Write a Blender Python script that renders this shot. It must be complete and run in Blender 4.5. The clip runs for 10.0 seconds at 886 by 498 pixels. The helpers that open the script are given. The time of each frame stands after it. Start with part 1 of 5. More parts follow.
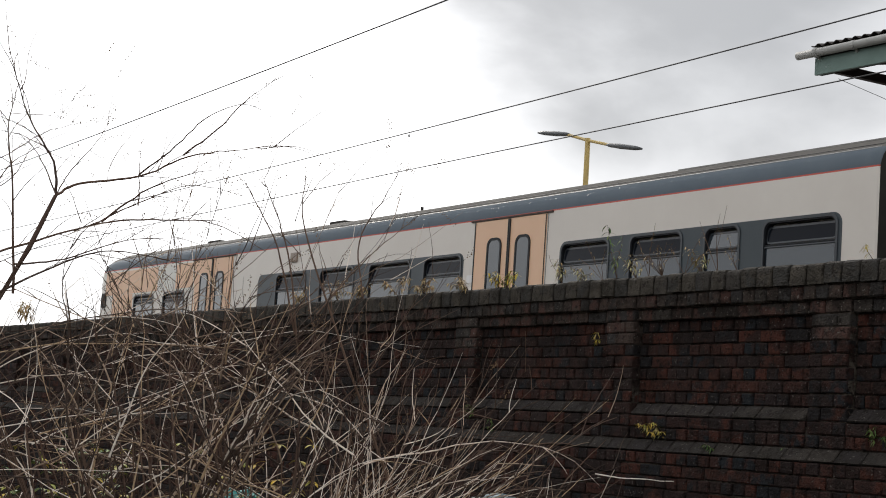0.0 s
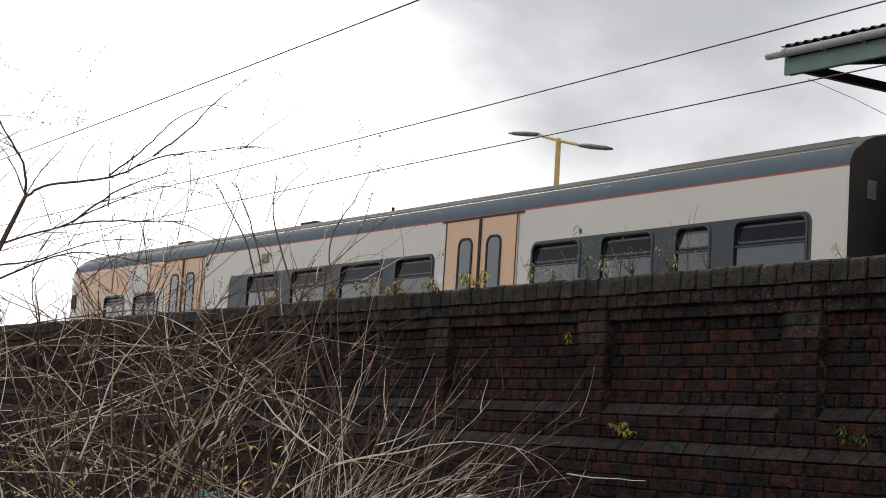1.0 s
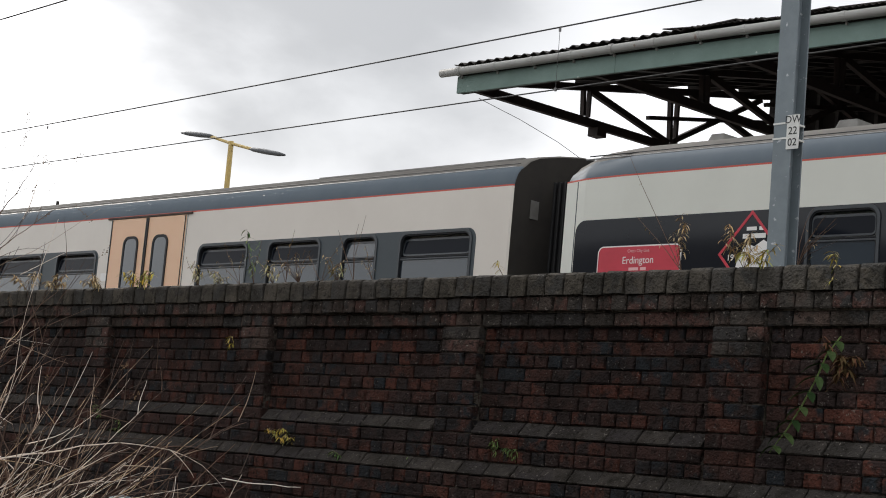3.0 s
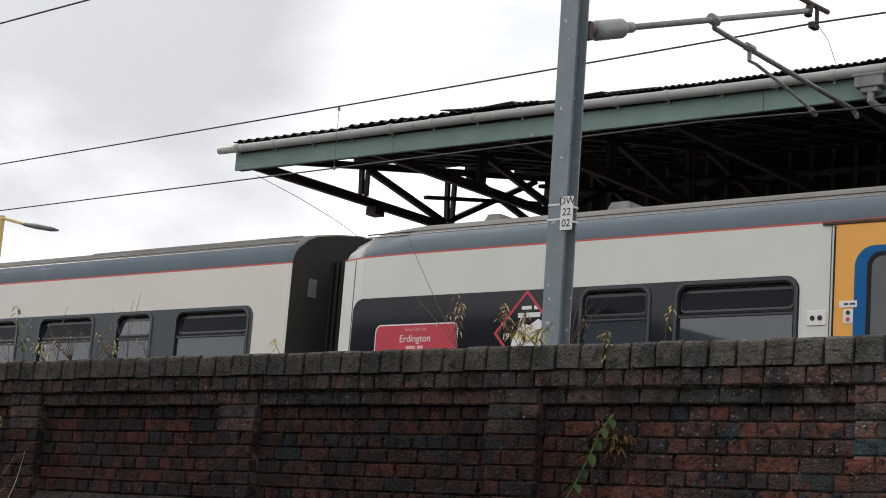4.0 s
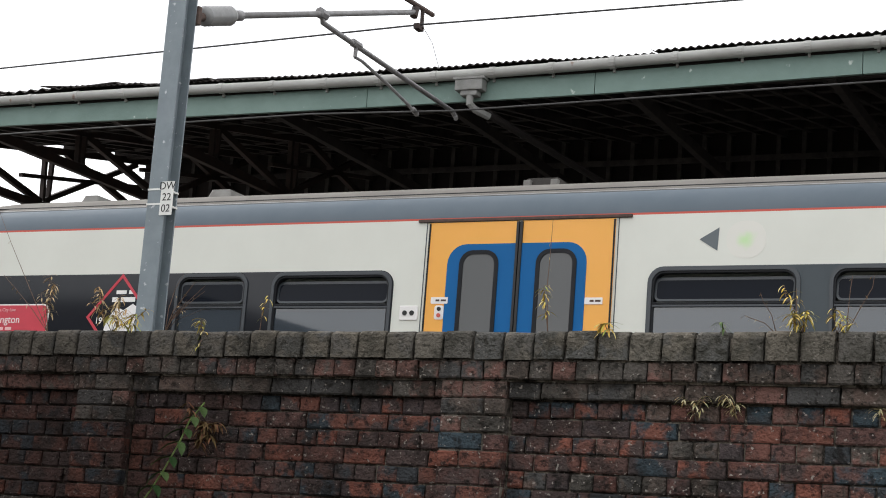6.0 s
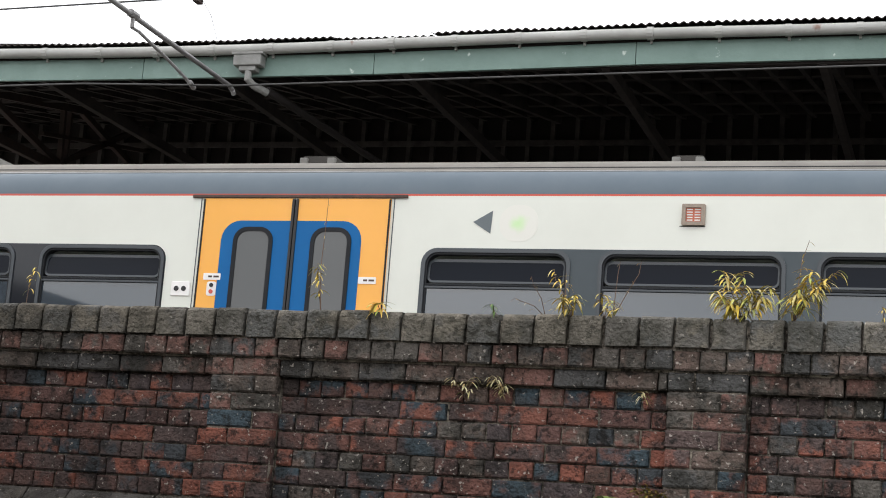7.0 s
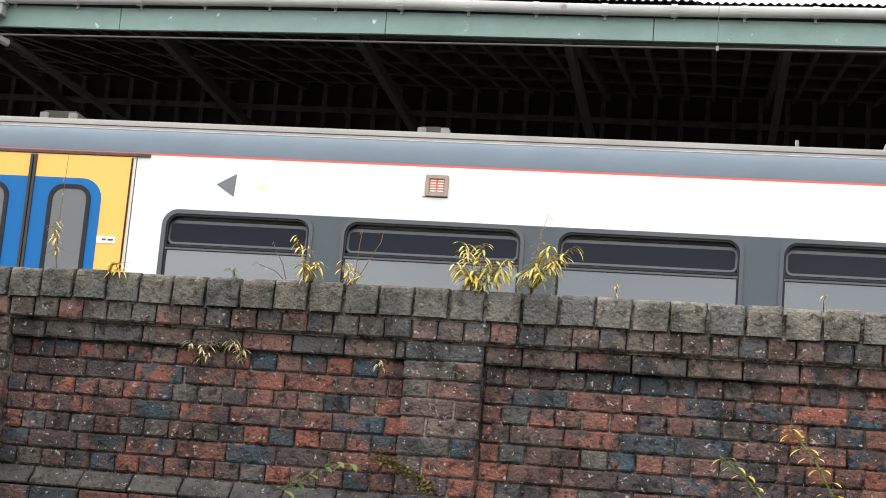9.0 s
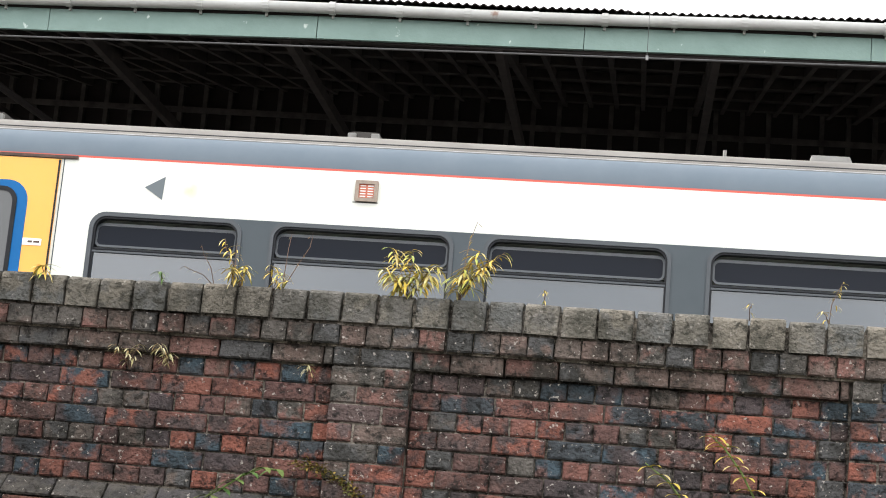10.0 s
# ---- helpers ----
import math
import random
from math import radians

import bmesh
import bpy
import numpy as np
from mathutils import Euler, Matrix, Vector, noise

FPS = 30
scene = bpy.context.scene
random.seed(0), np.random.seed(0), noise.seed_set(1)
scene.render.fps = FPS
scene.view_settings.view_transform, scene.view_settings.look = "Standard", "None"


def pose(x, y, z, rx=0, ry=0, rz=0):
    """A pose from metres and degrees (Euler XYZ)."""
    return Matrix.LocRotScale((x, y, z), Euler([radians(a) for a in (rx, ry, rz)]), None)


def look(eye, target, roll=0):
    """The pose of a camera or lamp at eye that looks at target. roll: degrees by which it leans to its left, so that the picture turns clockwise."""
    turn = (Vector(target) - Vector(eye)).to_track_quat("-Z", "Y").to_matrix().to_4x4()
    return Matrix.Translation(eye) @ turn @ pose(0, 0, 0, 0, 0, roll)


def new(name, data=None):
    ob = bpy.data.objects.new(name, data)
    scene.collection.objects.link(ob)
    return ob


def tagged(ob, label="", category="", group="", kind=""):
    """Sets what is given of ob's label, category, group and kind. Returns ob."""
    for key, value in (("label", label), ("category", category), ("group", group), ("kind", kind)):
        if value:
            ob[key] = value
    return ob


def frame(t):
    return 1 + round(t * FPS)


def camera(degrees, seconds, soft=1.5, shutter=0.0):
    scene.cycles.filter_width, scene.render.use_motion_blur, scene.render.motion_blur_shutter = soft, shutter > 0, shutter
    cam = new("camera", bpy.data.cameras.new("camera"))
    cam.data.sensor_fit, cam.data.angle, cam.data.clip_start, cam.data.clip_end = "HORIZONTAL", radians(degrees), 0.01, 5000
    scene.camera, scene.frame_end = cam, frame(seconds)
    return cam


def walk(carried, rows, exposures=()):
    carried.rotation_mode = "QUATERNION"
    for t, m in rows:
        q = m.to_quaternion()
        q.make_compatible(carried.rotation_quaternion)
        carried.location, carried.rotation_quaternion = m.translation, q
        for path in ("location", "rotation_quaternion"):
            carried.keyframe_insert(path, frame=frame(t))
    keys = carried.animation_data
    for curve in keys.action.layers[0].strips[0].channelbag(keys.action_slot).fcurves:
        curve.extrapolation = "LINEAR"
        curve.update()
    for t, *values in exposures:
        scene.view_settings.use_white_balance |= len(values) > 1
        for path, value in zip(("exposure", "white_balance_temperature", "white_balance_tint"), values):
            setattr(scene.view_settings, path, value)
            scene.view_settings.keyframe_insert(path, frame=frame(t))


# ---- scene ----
EYE = 1.6
LENS = 28.510


def aim(yaw, pitch, roll):
    return pose(0, 0, EYE, 90 + pitch, 0, yaw) @ pose(0, 0, 0, 0, 0, roll)


cam = camera(LENS, 10.0, soft=1.0)
walk(cam, [
    (0, aim(58.74, 6.88, 3.58)),
    (0.5, aim(57.98, 6.84, 3.48)),
    (1, aim(57.79, 6.95, 3.31)),
    (1.5, aim(55.43, 7.08, 4.03)),
    (2, aim(52.86, 7.26, 4.60)),
    (3.3, aim(45.02, 8.73, 4.46)),
    (3.5, aim(43.85, 9.63, 4.17)),
    (4, aim(39.68, 11.04, 4.03)),
    (4.5, aim(36.33, 11.45, 3.98)),
    (5, aim(33.03, 11.59, 4.06)),
    (5.5, aim(29.25, 11.49, 4.22)),
    (5.7, aim(27.99, 11.51, 4.42)),
    (6.8, aim(20.71, 11.51, 3.01)),
    (7, aim(18.73, 11.41, 3.94)),
    (7.5, aim(15.27, 11.35, 4.33)),
    (8, aim(12.13, 11.22, 4.47)),
    (8.5, aim(9.70, 10.97, 4.47)),
    (9, aim(10.07, 10.91, 4.30)),
    (9.5, aim(9.73, 11.25, 4.49)),
    (10, aim(7.72, 11.28, 4.43)),
], exposures=[(0, -0.28), (2.0, -0.26), (3.5, 0.0), (4.5, 0.22), (5.0, 0.42), (5.5, 0.48), (7.0, 0.9), (7.5, 1.22), (8.0, 1.46), (10.0, 1.5)])

# ---- world and light ----
world = bpy.data.worlds.new("overcast_sky")
scene.world = world
world.use_nodes = True
wn, wl = world.node_tree.nodes, world.node_tree.links
wn.clear()
w_out = wn.new("ShaderNodeOutputWorld")
w_bg = wn.new("ShaderNodeBackground")
w_sky = wn.new("ShaderNodeTexSky")
w_sky.sky_type = "NISHITA"
w_sky.sun_disc = False
w_sky.sun_elevation = radians(29)
w_sky.sun_rotation = radians(-73)
w_co = wn.new("ShaderNodeTexCoord")
w_map = wn.new("ShaderNodeMapping")
w_map.inputs["Location"].default_value = (2.35, 0.4, 0.2)
w_map.inputs["Scale"].default_value = (1.0, 1.0, 2.2)
w_noise = wn.new("ShaderNodeTexNoise")
w_noise.inputs["Scale"].default_value = 2.3
w_noise.inputs["Detail"].default_value = 7
w_noise.inputs["Roughness"].default_value = 0.5
w_noise.inputs["Distortion"].default_value = 0.3
w_ramp = wn.new("ShaderNodeValToRGB")
w_ramp.color_ramp.elements[0].position = 0.30
w_ramp.color_ramp.elements[0].color = (8.2, 8.4, 8.7, 1)
w_ramp.color_ramp.elements[1].position = 0.62
w_ramp.color_ramp.elements[1].color = (16.0, 16.0, 16.2, 1)
w_mix = wn.new("ShaderNodeMix")
w_mix.data_type = "RGBA"
w_mix.inputs["Factor"].default_value = 0.92
wl.new(w_co.outputs["Generated"], w_map.inputs["Vector"])
wl.new(w_map.outputs["Vector"], w_noise.inputs["Vector"])
wl.new(w_noise.outputs["Fac"], w_ramp.inputs["Fac"])
# one darker cloud bank, up above the far carriage
w_norm = wn.new("ShaderNodeVectorMath")
w_norm.operation = "DOT_PRODUCT"
bank = Vector((-0.744, 0.592, 0.309)).normalized()
w_norm.inputs[1].default_value = bank
w_wob = wn.new("ShaderNodeMath")
w_wob.operation = "MULTIPLY_ADD"
w_wob.inputs[1].default_value, w_wob.inputs[2].default_value = 0.055, -0.0285
w_sum = wn.new("ShaderNodeMath")
w_sum.operation = "ADD"
w_rng = wn.new("ShaderNodeMapRange")
w_rng.interpolation_type = "SMOOTHSTEP"
w_rng.inputs["From Min"].default_value, w_rng.inputs["From Max"].default_value = 0.982, 0.9995
w_rng.inputs["To Max"].default_value = 0.95
w_dark = wn.new("ShaderNodeMix")
w_dark.data_type = "RGBA"
w_dark.inputs["B"].default_value = (5.9, 6.0, 6.2, 1)
wl.new(w_co.outputs["Generated"], w_norm.inputs[0])
wl.new(w_noise.outputs["Fac"], w_wob.inputs[0])
wl.new(w_norm.outputs["Value"], w_sum.inputs[0])
wl.new(w_wob.outputs["Value"], w_sum.inputs[1])
wl.new(w_sum.outputs["Value"], w_rng.inputs["Value"])
wl.new(w_rng.outputs["Result"], w_dark.inputs["Factor"])
wl.new(w_sky.outputs["Color"], w_mix.inputs["A"])
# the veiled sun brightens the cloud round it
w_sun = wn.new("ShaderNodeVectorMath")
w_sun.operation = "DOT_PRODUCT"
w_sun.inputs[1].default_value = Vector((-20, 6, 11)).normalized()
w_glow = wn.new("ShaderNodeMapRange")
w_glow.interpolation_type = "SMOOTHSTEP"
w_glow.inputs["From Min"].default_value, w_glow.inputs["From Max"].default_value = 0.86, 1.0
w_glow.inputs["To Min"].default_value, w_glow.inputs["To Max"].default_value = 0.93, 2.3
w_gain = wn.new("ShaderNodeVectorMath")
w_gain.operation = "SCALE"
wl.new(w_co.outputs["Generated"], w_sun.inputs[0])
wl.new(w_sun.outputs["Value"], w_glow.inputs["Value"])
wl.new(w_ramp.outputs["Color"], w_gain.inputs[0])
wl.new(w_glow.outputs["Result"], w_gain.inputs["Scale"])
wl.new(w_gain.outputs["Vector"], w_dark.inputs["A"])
wl.new(w_dark.outputs["Result"], w_mix.inputs["B"])
wl.new(w_mix.outputs["Result"], w_bg.inputs["Color"])
w_bg.inputs["Strength"].default_value = 0.1
wl.new(w_bg.outputs["Background"], w_out.inputs["Surface"])

sun_data = bpy.data.lights.new("sun", "SUN")
sun_data.energy, sun_data.angle, sun_data.color = 1.0, radians(14), (1.0, 0.93, 0.84)
sun = new("sun", sun_data)
sun.matrix_world = look((-20, 6, 11), (0, 0, 0))


# ---- materials ----
def material(name, base, rough=0.6, metal=0.0, second=None, scale=8.0, amount=0.5, bump=0.0, bump_scale=60.0, spec=0.5, detail=6.0, spots=None):
    """Base colour broken up at two scales by noise, with fine relief and optional small spots."""
    m = bpy.data.materials.new(name)
    m.use_nodes = True
    n, l = m.node_tree.nodes, m.node_tree.links
    b = n["Principled BSDF"]
    b.inputs["Roughness"].default_value, b.inputs["Metallic"].default_value = rough, metal
    b.inputs["Specular IOR Level"].default_value = spec
    b.inputs["Base Color"].default_value = (*base, 1)
    co = n.new("ShaderNodeTexCoord")
    if second:
        a = n.new("ShaderNodeTexNoise")
        a.inputs["Scale"].default_value, a.inputs["Detail"].default_value = scale, detail
        a.inputs["Roughness"].default_value = 0.65
        r = n.new("ShaderNodeValToRGB")
        r.color_ramp.elements[0].position, r.color_ramp.elements[1].position = 0.5 - 0.3 * amount, 0.5 + 0.3 * amount
        r.color_ramp.elements[0].color, r.color_ramp.elements[1].color = (*base, 1), (*second, 1)
        l.new(co.outputs["Object"], a.inputs["Vector"])
        l.new(a.outputs["Fac"], r.inputs["Fac"])
        colour = r.outputs["Color"]
        if spots:
            v = n.new("ShaderNodeTexNoise")
            v.inputs["Scale"].default_value, v.inputs["Detail"].default_value = spots[1], 3
            t = n.new("ShaderNodeMapRange")
            t.inputs["From Min"].default_value, t.inputs["From Max"].default_value = spots[2], spots[2] + 0.06
            mix = n.new("ShaderNodeMix")
            mix.data_type = "RGBA"
            l.new(co.outputs["Object"], v.inputs["Vector"])
            l.new(v.outputs["Fac"], t.inputs["Value"])
            l.new(t.outputs["Result"], mix.inputs["Factor"])
            l.new(colour, mix.inputs["A"])
            mix.inputs["B"].default_value = (*spots[0], 1)
            colour = mix.outputs["Result"]
        l.new(colour, b.inputs["Base Color"])
    if bump:
        f = n.new("ShaderNodeTexNoise")
        f.inputs["Scale"].default_value, f.inputs["Detail"].default_value = bump_scale, 5
        u = n.new("ShaderNodeBump")
        u.inputs["Strength"].default_value, u.inputs["Distance"].default_value = bump, 0.01
        l.new(co.outputs["Object"], f.inputs["Vector"])
        l.new(f.outputs["Fac"], u.inputs["Height"])
        l.new(u.outputs["Normal"], b.inputs["Normal"])
    return m


def brick_material(name, colours, dirt, dirt_amount, fleck=0.75, far_dim_most=0.74):
    """Bricks that differ one from another, with dark dirt, pale flecks and rough faces."""
    m = bpy.data.materials.new(name)
    m.use_nodes = True
    n, l = m.node_tree.nodes, m.node_tree.links
    b = n["Principled BSDF"]
    b.inputs["Roughness"].default_value = 0.72
    b.inputs["Specular IOR Level"].default_value = 0.04
    info, geo, geo2 = n.new("ShaderNodeObjectInfo"), n.new("ShaderNodeNewGeometry"), n.new("ShaderNodeNewGeometry")
    add, fract = n.new("ShaderNodeMath"), n.new("ShaderNodeMath")
    add.operation, fract.operation = "ADD", "FRACT"
    l.new(info.outputs["Random"], add.inputs[0])
    l.new(geo.outputs["Random Per Island"], add.inputs[1])
    l.new(add.outputs[0], fract.inputs[0])
    r = n.new("ShaderNodeValToRGB")
    r.color_ramp.interpolation = "CONSTANT"
    for k, c in enumerate(colours):
        e = r.color_ramp.elements[0] if k == 0 else r.color_ramp.elements.new(k / len(colours))
        e.position, e.color = k / len(colours), (*c, 1)
    r.color_ramp.elements.remove(r.color_ramp.elements[-1])
    l.new(fract.outputs[0], r.inputs["Fac"])
    # a second tone burnt into part of the brick
    add2, fract2 = n.new("ShaderNodeMath"), n.new("ShaderNodeMath")
    add2.operation, fract2.operation = "MULTIPLY_ADD", "FRACT"
    add2.inputs[1].default_value, add2.inputs[2].default_value = 7.31, 0.37
    l.new(fract.outputs[0], add2.inputs[0])
    l.new(add2.outputs[0], fract2.inputs[0])
    r2 = n.new("ShaderNodeValToRGB")
    r2.color_ramp.interpolation = "CONSTANT"
    for k, c in enumerate(colours):
        e = r2.color_ramp.elements[0] if k == 0 else r2.color_ramp.elements.new(k / len(colours))
        e.position, e.color = k / len(colours), (*c, 1)
    r2.color_ramp.elements.remove(r2.color_ramp.elements[-1])
    l.new(fract2.outputs[0], r2.inputs["Fac"])
    tone = n.new("ShaderNodeTexNoise")
    tone.inputs["Scale"].default_value, tone.inputs["Detail"].default_value = 9.0, 6
    tone.inputs["Roughness"].default_value = 0.6
    l.new(geo2.outputs["Position"], tone.inputs["Vector"])
    tr = n.new("ShaderNodeMapRange")
    tr.inputs["From Min"].default_value, tr.inputs["From Max"].default_value = 0.46, 0.56
    l.new(tone.outputs["Fac"], tr.inputs["Value"])
    two = n.new("ShaderNodeMix")
    two.data_type = "RGBA"
    l.new(tr.outputs["Result"], two.inputs["Factor"])
    l.new(r.outputs["Color"], two.inputs["A"])
    l.new(r2.outputs["Color"], two.inputs["B"])
    # blotches inside one brick and over the wall
    a = n.new("ShaderNodeTexNoise")
    a.inputs["Scale"].default_value, a.inputs["Detail"].default_value, a.inputs["Roughness"].default_value = 5.0, 9, 0.72
    l.new(geo2.outputs["Position"], a.inputs["Vector"])
    t = n.new("ShaderNodeMapRange")
    t.inputs["From Min"].default_value, t.inputs["From Max"].default_value = 0.44, 0.60
    t.inputs["To Max"].default_value = dirt_amount
    l.new(a.outputs["Fac"], t.inputs["Value"])
    mix = n.new("ShaderNodeMix")
    mix.data_type = "RGBA"
    mix.inputs["B"].default_value = (*dirt, 1)
    l.new(t.outputs["Result"], mix.inputs["Factor"])
    l.new(two.outputs["Result"], mix.inputs["A"])
    # pale flecks of lime
    v = n.new("ShaderNodeTexNoise")
    v.inputs["Scale"].default_value, v.inputs["Detail"].default_value = 52.0, 8
    l.new(geo2.outputs["Position"], v.inputs["Vector"])
    t2 = n.new("ShaderNodeMapRange")
    t2.inputs["From Min"].default_value, t2.inputs["From Max"].default_value = 0.638, 0.68
    t2.inputs["To Max"].default_value = fleck
    l.new(v.outputs["Fac"], t2.inputs["Value"])
    mix2 = n.new("ShaderNodeMix")
    mix2.data_type = "RGBA"
    mix2.inputs["B"].default_value = (0.40, 0.36, 0.32, 1)
    l.new(t2.outputs["Result"], mix2.inputs["Factor"])
    # small dark pits and grime, and spalled edges
    g = n.new("ShaderNodeTexNoise")
    g.inputs["Scale"].default_value, g.inputs["Detail"].default_value, g.inputs["Roughness"].default_value = 24.0, 8, 0.68
    l.new(geo2.outputs["Position"], g.inputs["Vector"])
    g2 = n.new("ShaderNodeMapRange")
    g2.inputs["From Min"].default_value, g2.inputs["From Max"].default_value = 0.53, 0.62
    g2.inputs["To Max"].default_value = 0.82
    l.new(g.outputs["Fac"], g2.inputs["Value"])
    pit = n.new("ShaderNodeMix")
    pit.data_type = "RGBA"
    pit.inputs["B"].default_value = (dirt[0] * 0.7, dirt[1] * 0.7, dirt[2] * 0.7, 1)
    l.new(g2.outputs["Result"], pit.inputs["Factor"])
    l.new(mix.outputs["Result"], pit.inputs["A"])
    l.new(pit.outputs["Result"], mix2.inputs["A"])
    # dimness of the wall's far stretch painted into the brick colour, noisy at its edge
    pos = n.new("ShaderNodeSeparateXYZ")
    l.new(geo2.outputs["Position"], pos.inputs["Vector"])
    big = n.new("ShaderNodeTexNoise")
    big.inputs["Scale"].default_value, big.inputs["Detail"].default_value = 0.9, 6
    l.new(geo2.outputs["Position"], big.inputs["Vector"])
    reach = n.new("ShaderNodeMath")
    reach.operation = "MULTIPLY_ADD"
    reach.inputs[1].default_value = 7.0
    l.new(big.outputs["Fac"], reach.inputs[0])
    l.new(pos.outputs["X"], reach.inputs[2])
    far_dim = n.new("ShaderNodeMapRange")
    far_dim.inputs["From Min"].default_value, far_dim.inputs["From Max"].default_value = 2.1, -2.0
    far_dim.inputs["To Max"].default_value = far_dim_most
    l.new(reach.outputs["Value"], far_dim.inputs["Value"])
    far_dimmed = n.new("ShaderNodeMix")
    far_dimmed.data_type = "RGBA"
    far_dimmed.inputs["B"].default_value = (0.009, 0.005, 0.004, 1)
    l.new(far_dim.outputs["Result"], far_dimmed.inputs["Factor"])
    l.new(mix2.outputs["Result"], far_dimmed.inputs["A"])
    l.new(far_dimmed.outputs["Result"], b.inputs["Base Color"])
    f = n.new("ShaderNodeTexNoise")
    f.inputs["Scale"].default_value, f.inputs["Detail"].default_value = 70.0, 8
    u = n.new("ShaderNodeBump")
    u.inputs["Strength"].default_value, u.inputs["Distance"].default_value = 1.0, 0.02
    l.new(geo2.outputs["Position"], f.inputs["Vector"])
    l.new(f.outputs["Fac"], u.inputs["Height"])
    l.new(u.outputs["Normal"], b.inputs["Normal"])
    return m


def glass_material(name, tint, spec=0.5, coat=1.0, clear=0.0):
    m = bpy.data.materials.new(name)
    m.use_nodes = True
    b = m.node_tree.nodes["Principled BSDF"]
    b.inputs["Base Color"].default_value = (*tint, 1)
    b.inputs["Roughness"].default_value = 0.03
    b.inputs["Specular IOR Level"].default_value = spec
    b.inputs["Coat Weight"].default_value = coat
    b.inputs["IOR"].default_value = 1.5 if coat == 0 else 1.6
    b.inputs["Transmission Weight"].default_value = clear
    b.inputs["Coat Roughness"].default_value = 0.02
    b.inputs["Coat IOR"].default_value = 1.65
    return m


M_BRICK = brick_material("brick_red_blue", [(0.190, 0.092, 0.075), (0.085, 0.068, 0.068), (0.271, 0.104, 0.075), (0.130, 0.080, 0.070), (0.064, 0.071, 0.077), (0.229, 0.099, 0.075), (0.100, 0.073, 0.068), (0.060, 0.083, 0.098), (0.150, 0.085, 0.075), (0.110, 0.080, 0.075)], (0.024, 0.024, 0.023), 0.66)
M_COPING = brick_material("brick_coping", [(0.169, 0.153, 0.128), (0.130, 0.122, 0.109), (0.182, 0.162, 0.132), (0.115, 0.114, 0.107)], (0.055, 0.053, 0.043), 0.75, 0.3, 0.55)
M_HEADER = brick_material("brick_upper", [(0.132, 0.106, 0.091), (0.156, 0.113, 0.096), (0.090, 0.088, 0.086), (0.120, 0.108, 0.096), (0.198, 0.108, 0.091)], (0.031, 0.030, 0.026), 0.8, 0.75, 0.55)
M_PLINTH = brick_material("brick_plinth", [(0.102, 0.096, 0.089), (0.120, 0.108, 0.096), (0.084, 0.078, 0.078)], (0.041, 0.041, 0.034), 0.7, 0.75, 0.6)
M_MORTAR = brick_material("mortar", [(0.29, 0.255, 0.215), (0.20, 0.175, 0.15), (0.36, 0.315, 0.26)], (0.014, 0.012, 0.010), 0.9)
M_WHITE = material("paint_cream_white", (0.705, 0.715, 0.65), 0.34, second=(0.625, 0.63, 0.57), scale=1.1, amount=1.0, bump=0.02, bump_scale=3, spec=0.45)
M_WARM = material("paint_cream_warm", (0.74, 0.695, 0.63), 0.36, second=(0.66, 0.61, 0.55), scale=1.1, amount=1.0, bump=0.02, bump_scale=3, spec=0.45, spots=((0.52, 0.46, 0.40), 3.0, 0.70))
M_BANDTOP = material("paint_slate_blue", (0.098, 0.126, 0.152), 0.62, second=(0.13, 0.155, 0.18), scale=2.0, amount=1.0, spec=0.25, bump=0.03, bump_scale=5)
M_ROOF = material("paint_roof_grey", (0.20, 0.19, 0.17), 0.8, second=(0.125, 0.115, 0.105), scale=2.5, amount=0.9, bump=0.05, spec=0.2)
M_RED = material("paint_red_stripe", (0.55, 0.085, 0.055), 0.5)
M_WINBAND = material("paint_dark_grey", (0.055, 0.068, 0.076), 0.38, second=(0.07, 0.083, 0.092), scale=2.5, amount=1, spec=0.22)
M_BLACK = material("paint_black_gloss", (0.008, 0.010, 0.014), 0.07, second=(0.014, 0.015, 0.019), scale=2, amount=1, spec=0.38)
M_RUBBER = material("rubber_black", (0.012, 0.012, 0.013), 0.55)
M_FRAME = material("window_frame_black", (0.008, 0.009, 0.011), 0.45, second=(0.014, 0.015, 0.018), scale=5, spec=0.2)
M_RIM = material("window_rim_grey", (0.030, 0.036, 0.042), 0.32, second=(0.045, 0.053, 0.06), scale=4, amount=1, spec=0.5)
M_GLASS = glass_material("window_glass", (0.038, 0.052, 0.066), 0.5, 0.5, 0.2)
M_GLASSUP = glass_material("hopper_glass", (0.008, 0.010, 0.015), 0.10, 0.0, 0.0)
M_YELLOW = material("paint_yellow", (0.87, 0.405, 0.075), 0.35, second=(0.82, 0.39, 0.06), scale=2, amount=1)
# orange paled so that the sun's glare sits in the paint colour
M_ORANGE = material("paint_faded_orange", (0.82, 0.54, 0.36), 0.45, second=(0.78, 0.49, 0.31), scale=2, amount=1)
M_BLUE = material("paint_blue", (0.0, 0.115, 0.34), 0.5, second=(0.0, 0.10, 0.29), scale=2, amount=1, spec=0.25)
M_DIRT = material("grimy_black", (0.018, 0.016, 0.014), 0.85, second=(0.04, 0.034, 0.028), scale=3, amount=1, bump=0.2)
M_UNDER = material("underframe_grey", (0.05, 0.048, 0.045), 0.8, second=(0.08, 0.07, 0.06), scale=3)
M_GALV = material("galvanised_steel", (0.235, 0.275, 0.295), 0.6, 0.2, second=(0.16, 0.19, 0.21), scale=5, amount=0.9, bump=0.05, spots=((0.5, 0.52, 0.54), 18, 0.66))
M_GALV2 = material("weathered_tube", (0.26, 0.26, 0.265), 0.55, 0.3, second=(0.15, 0.14, 0.135), scale=9, amount=0.8)
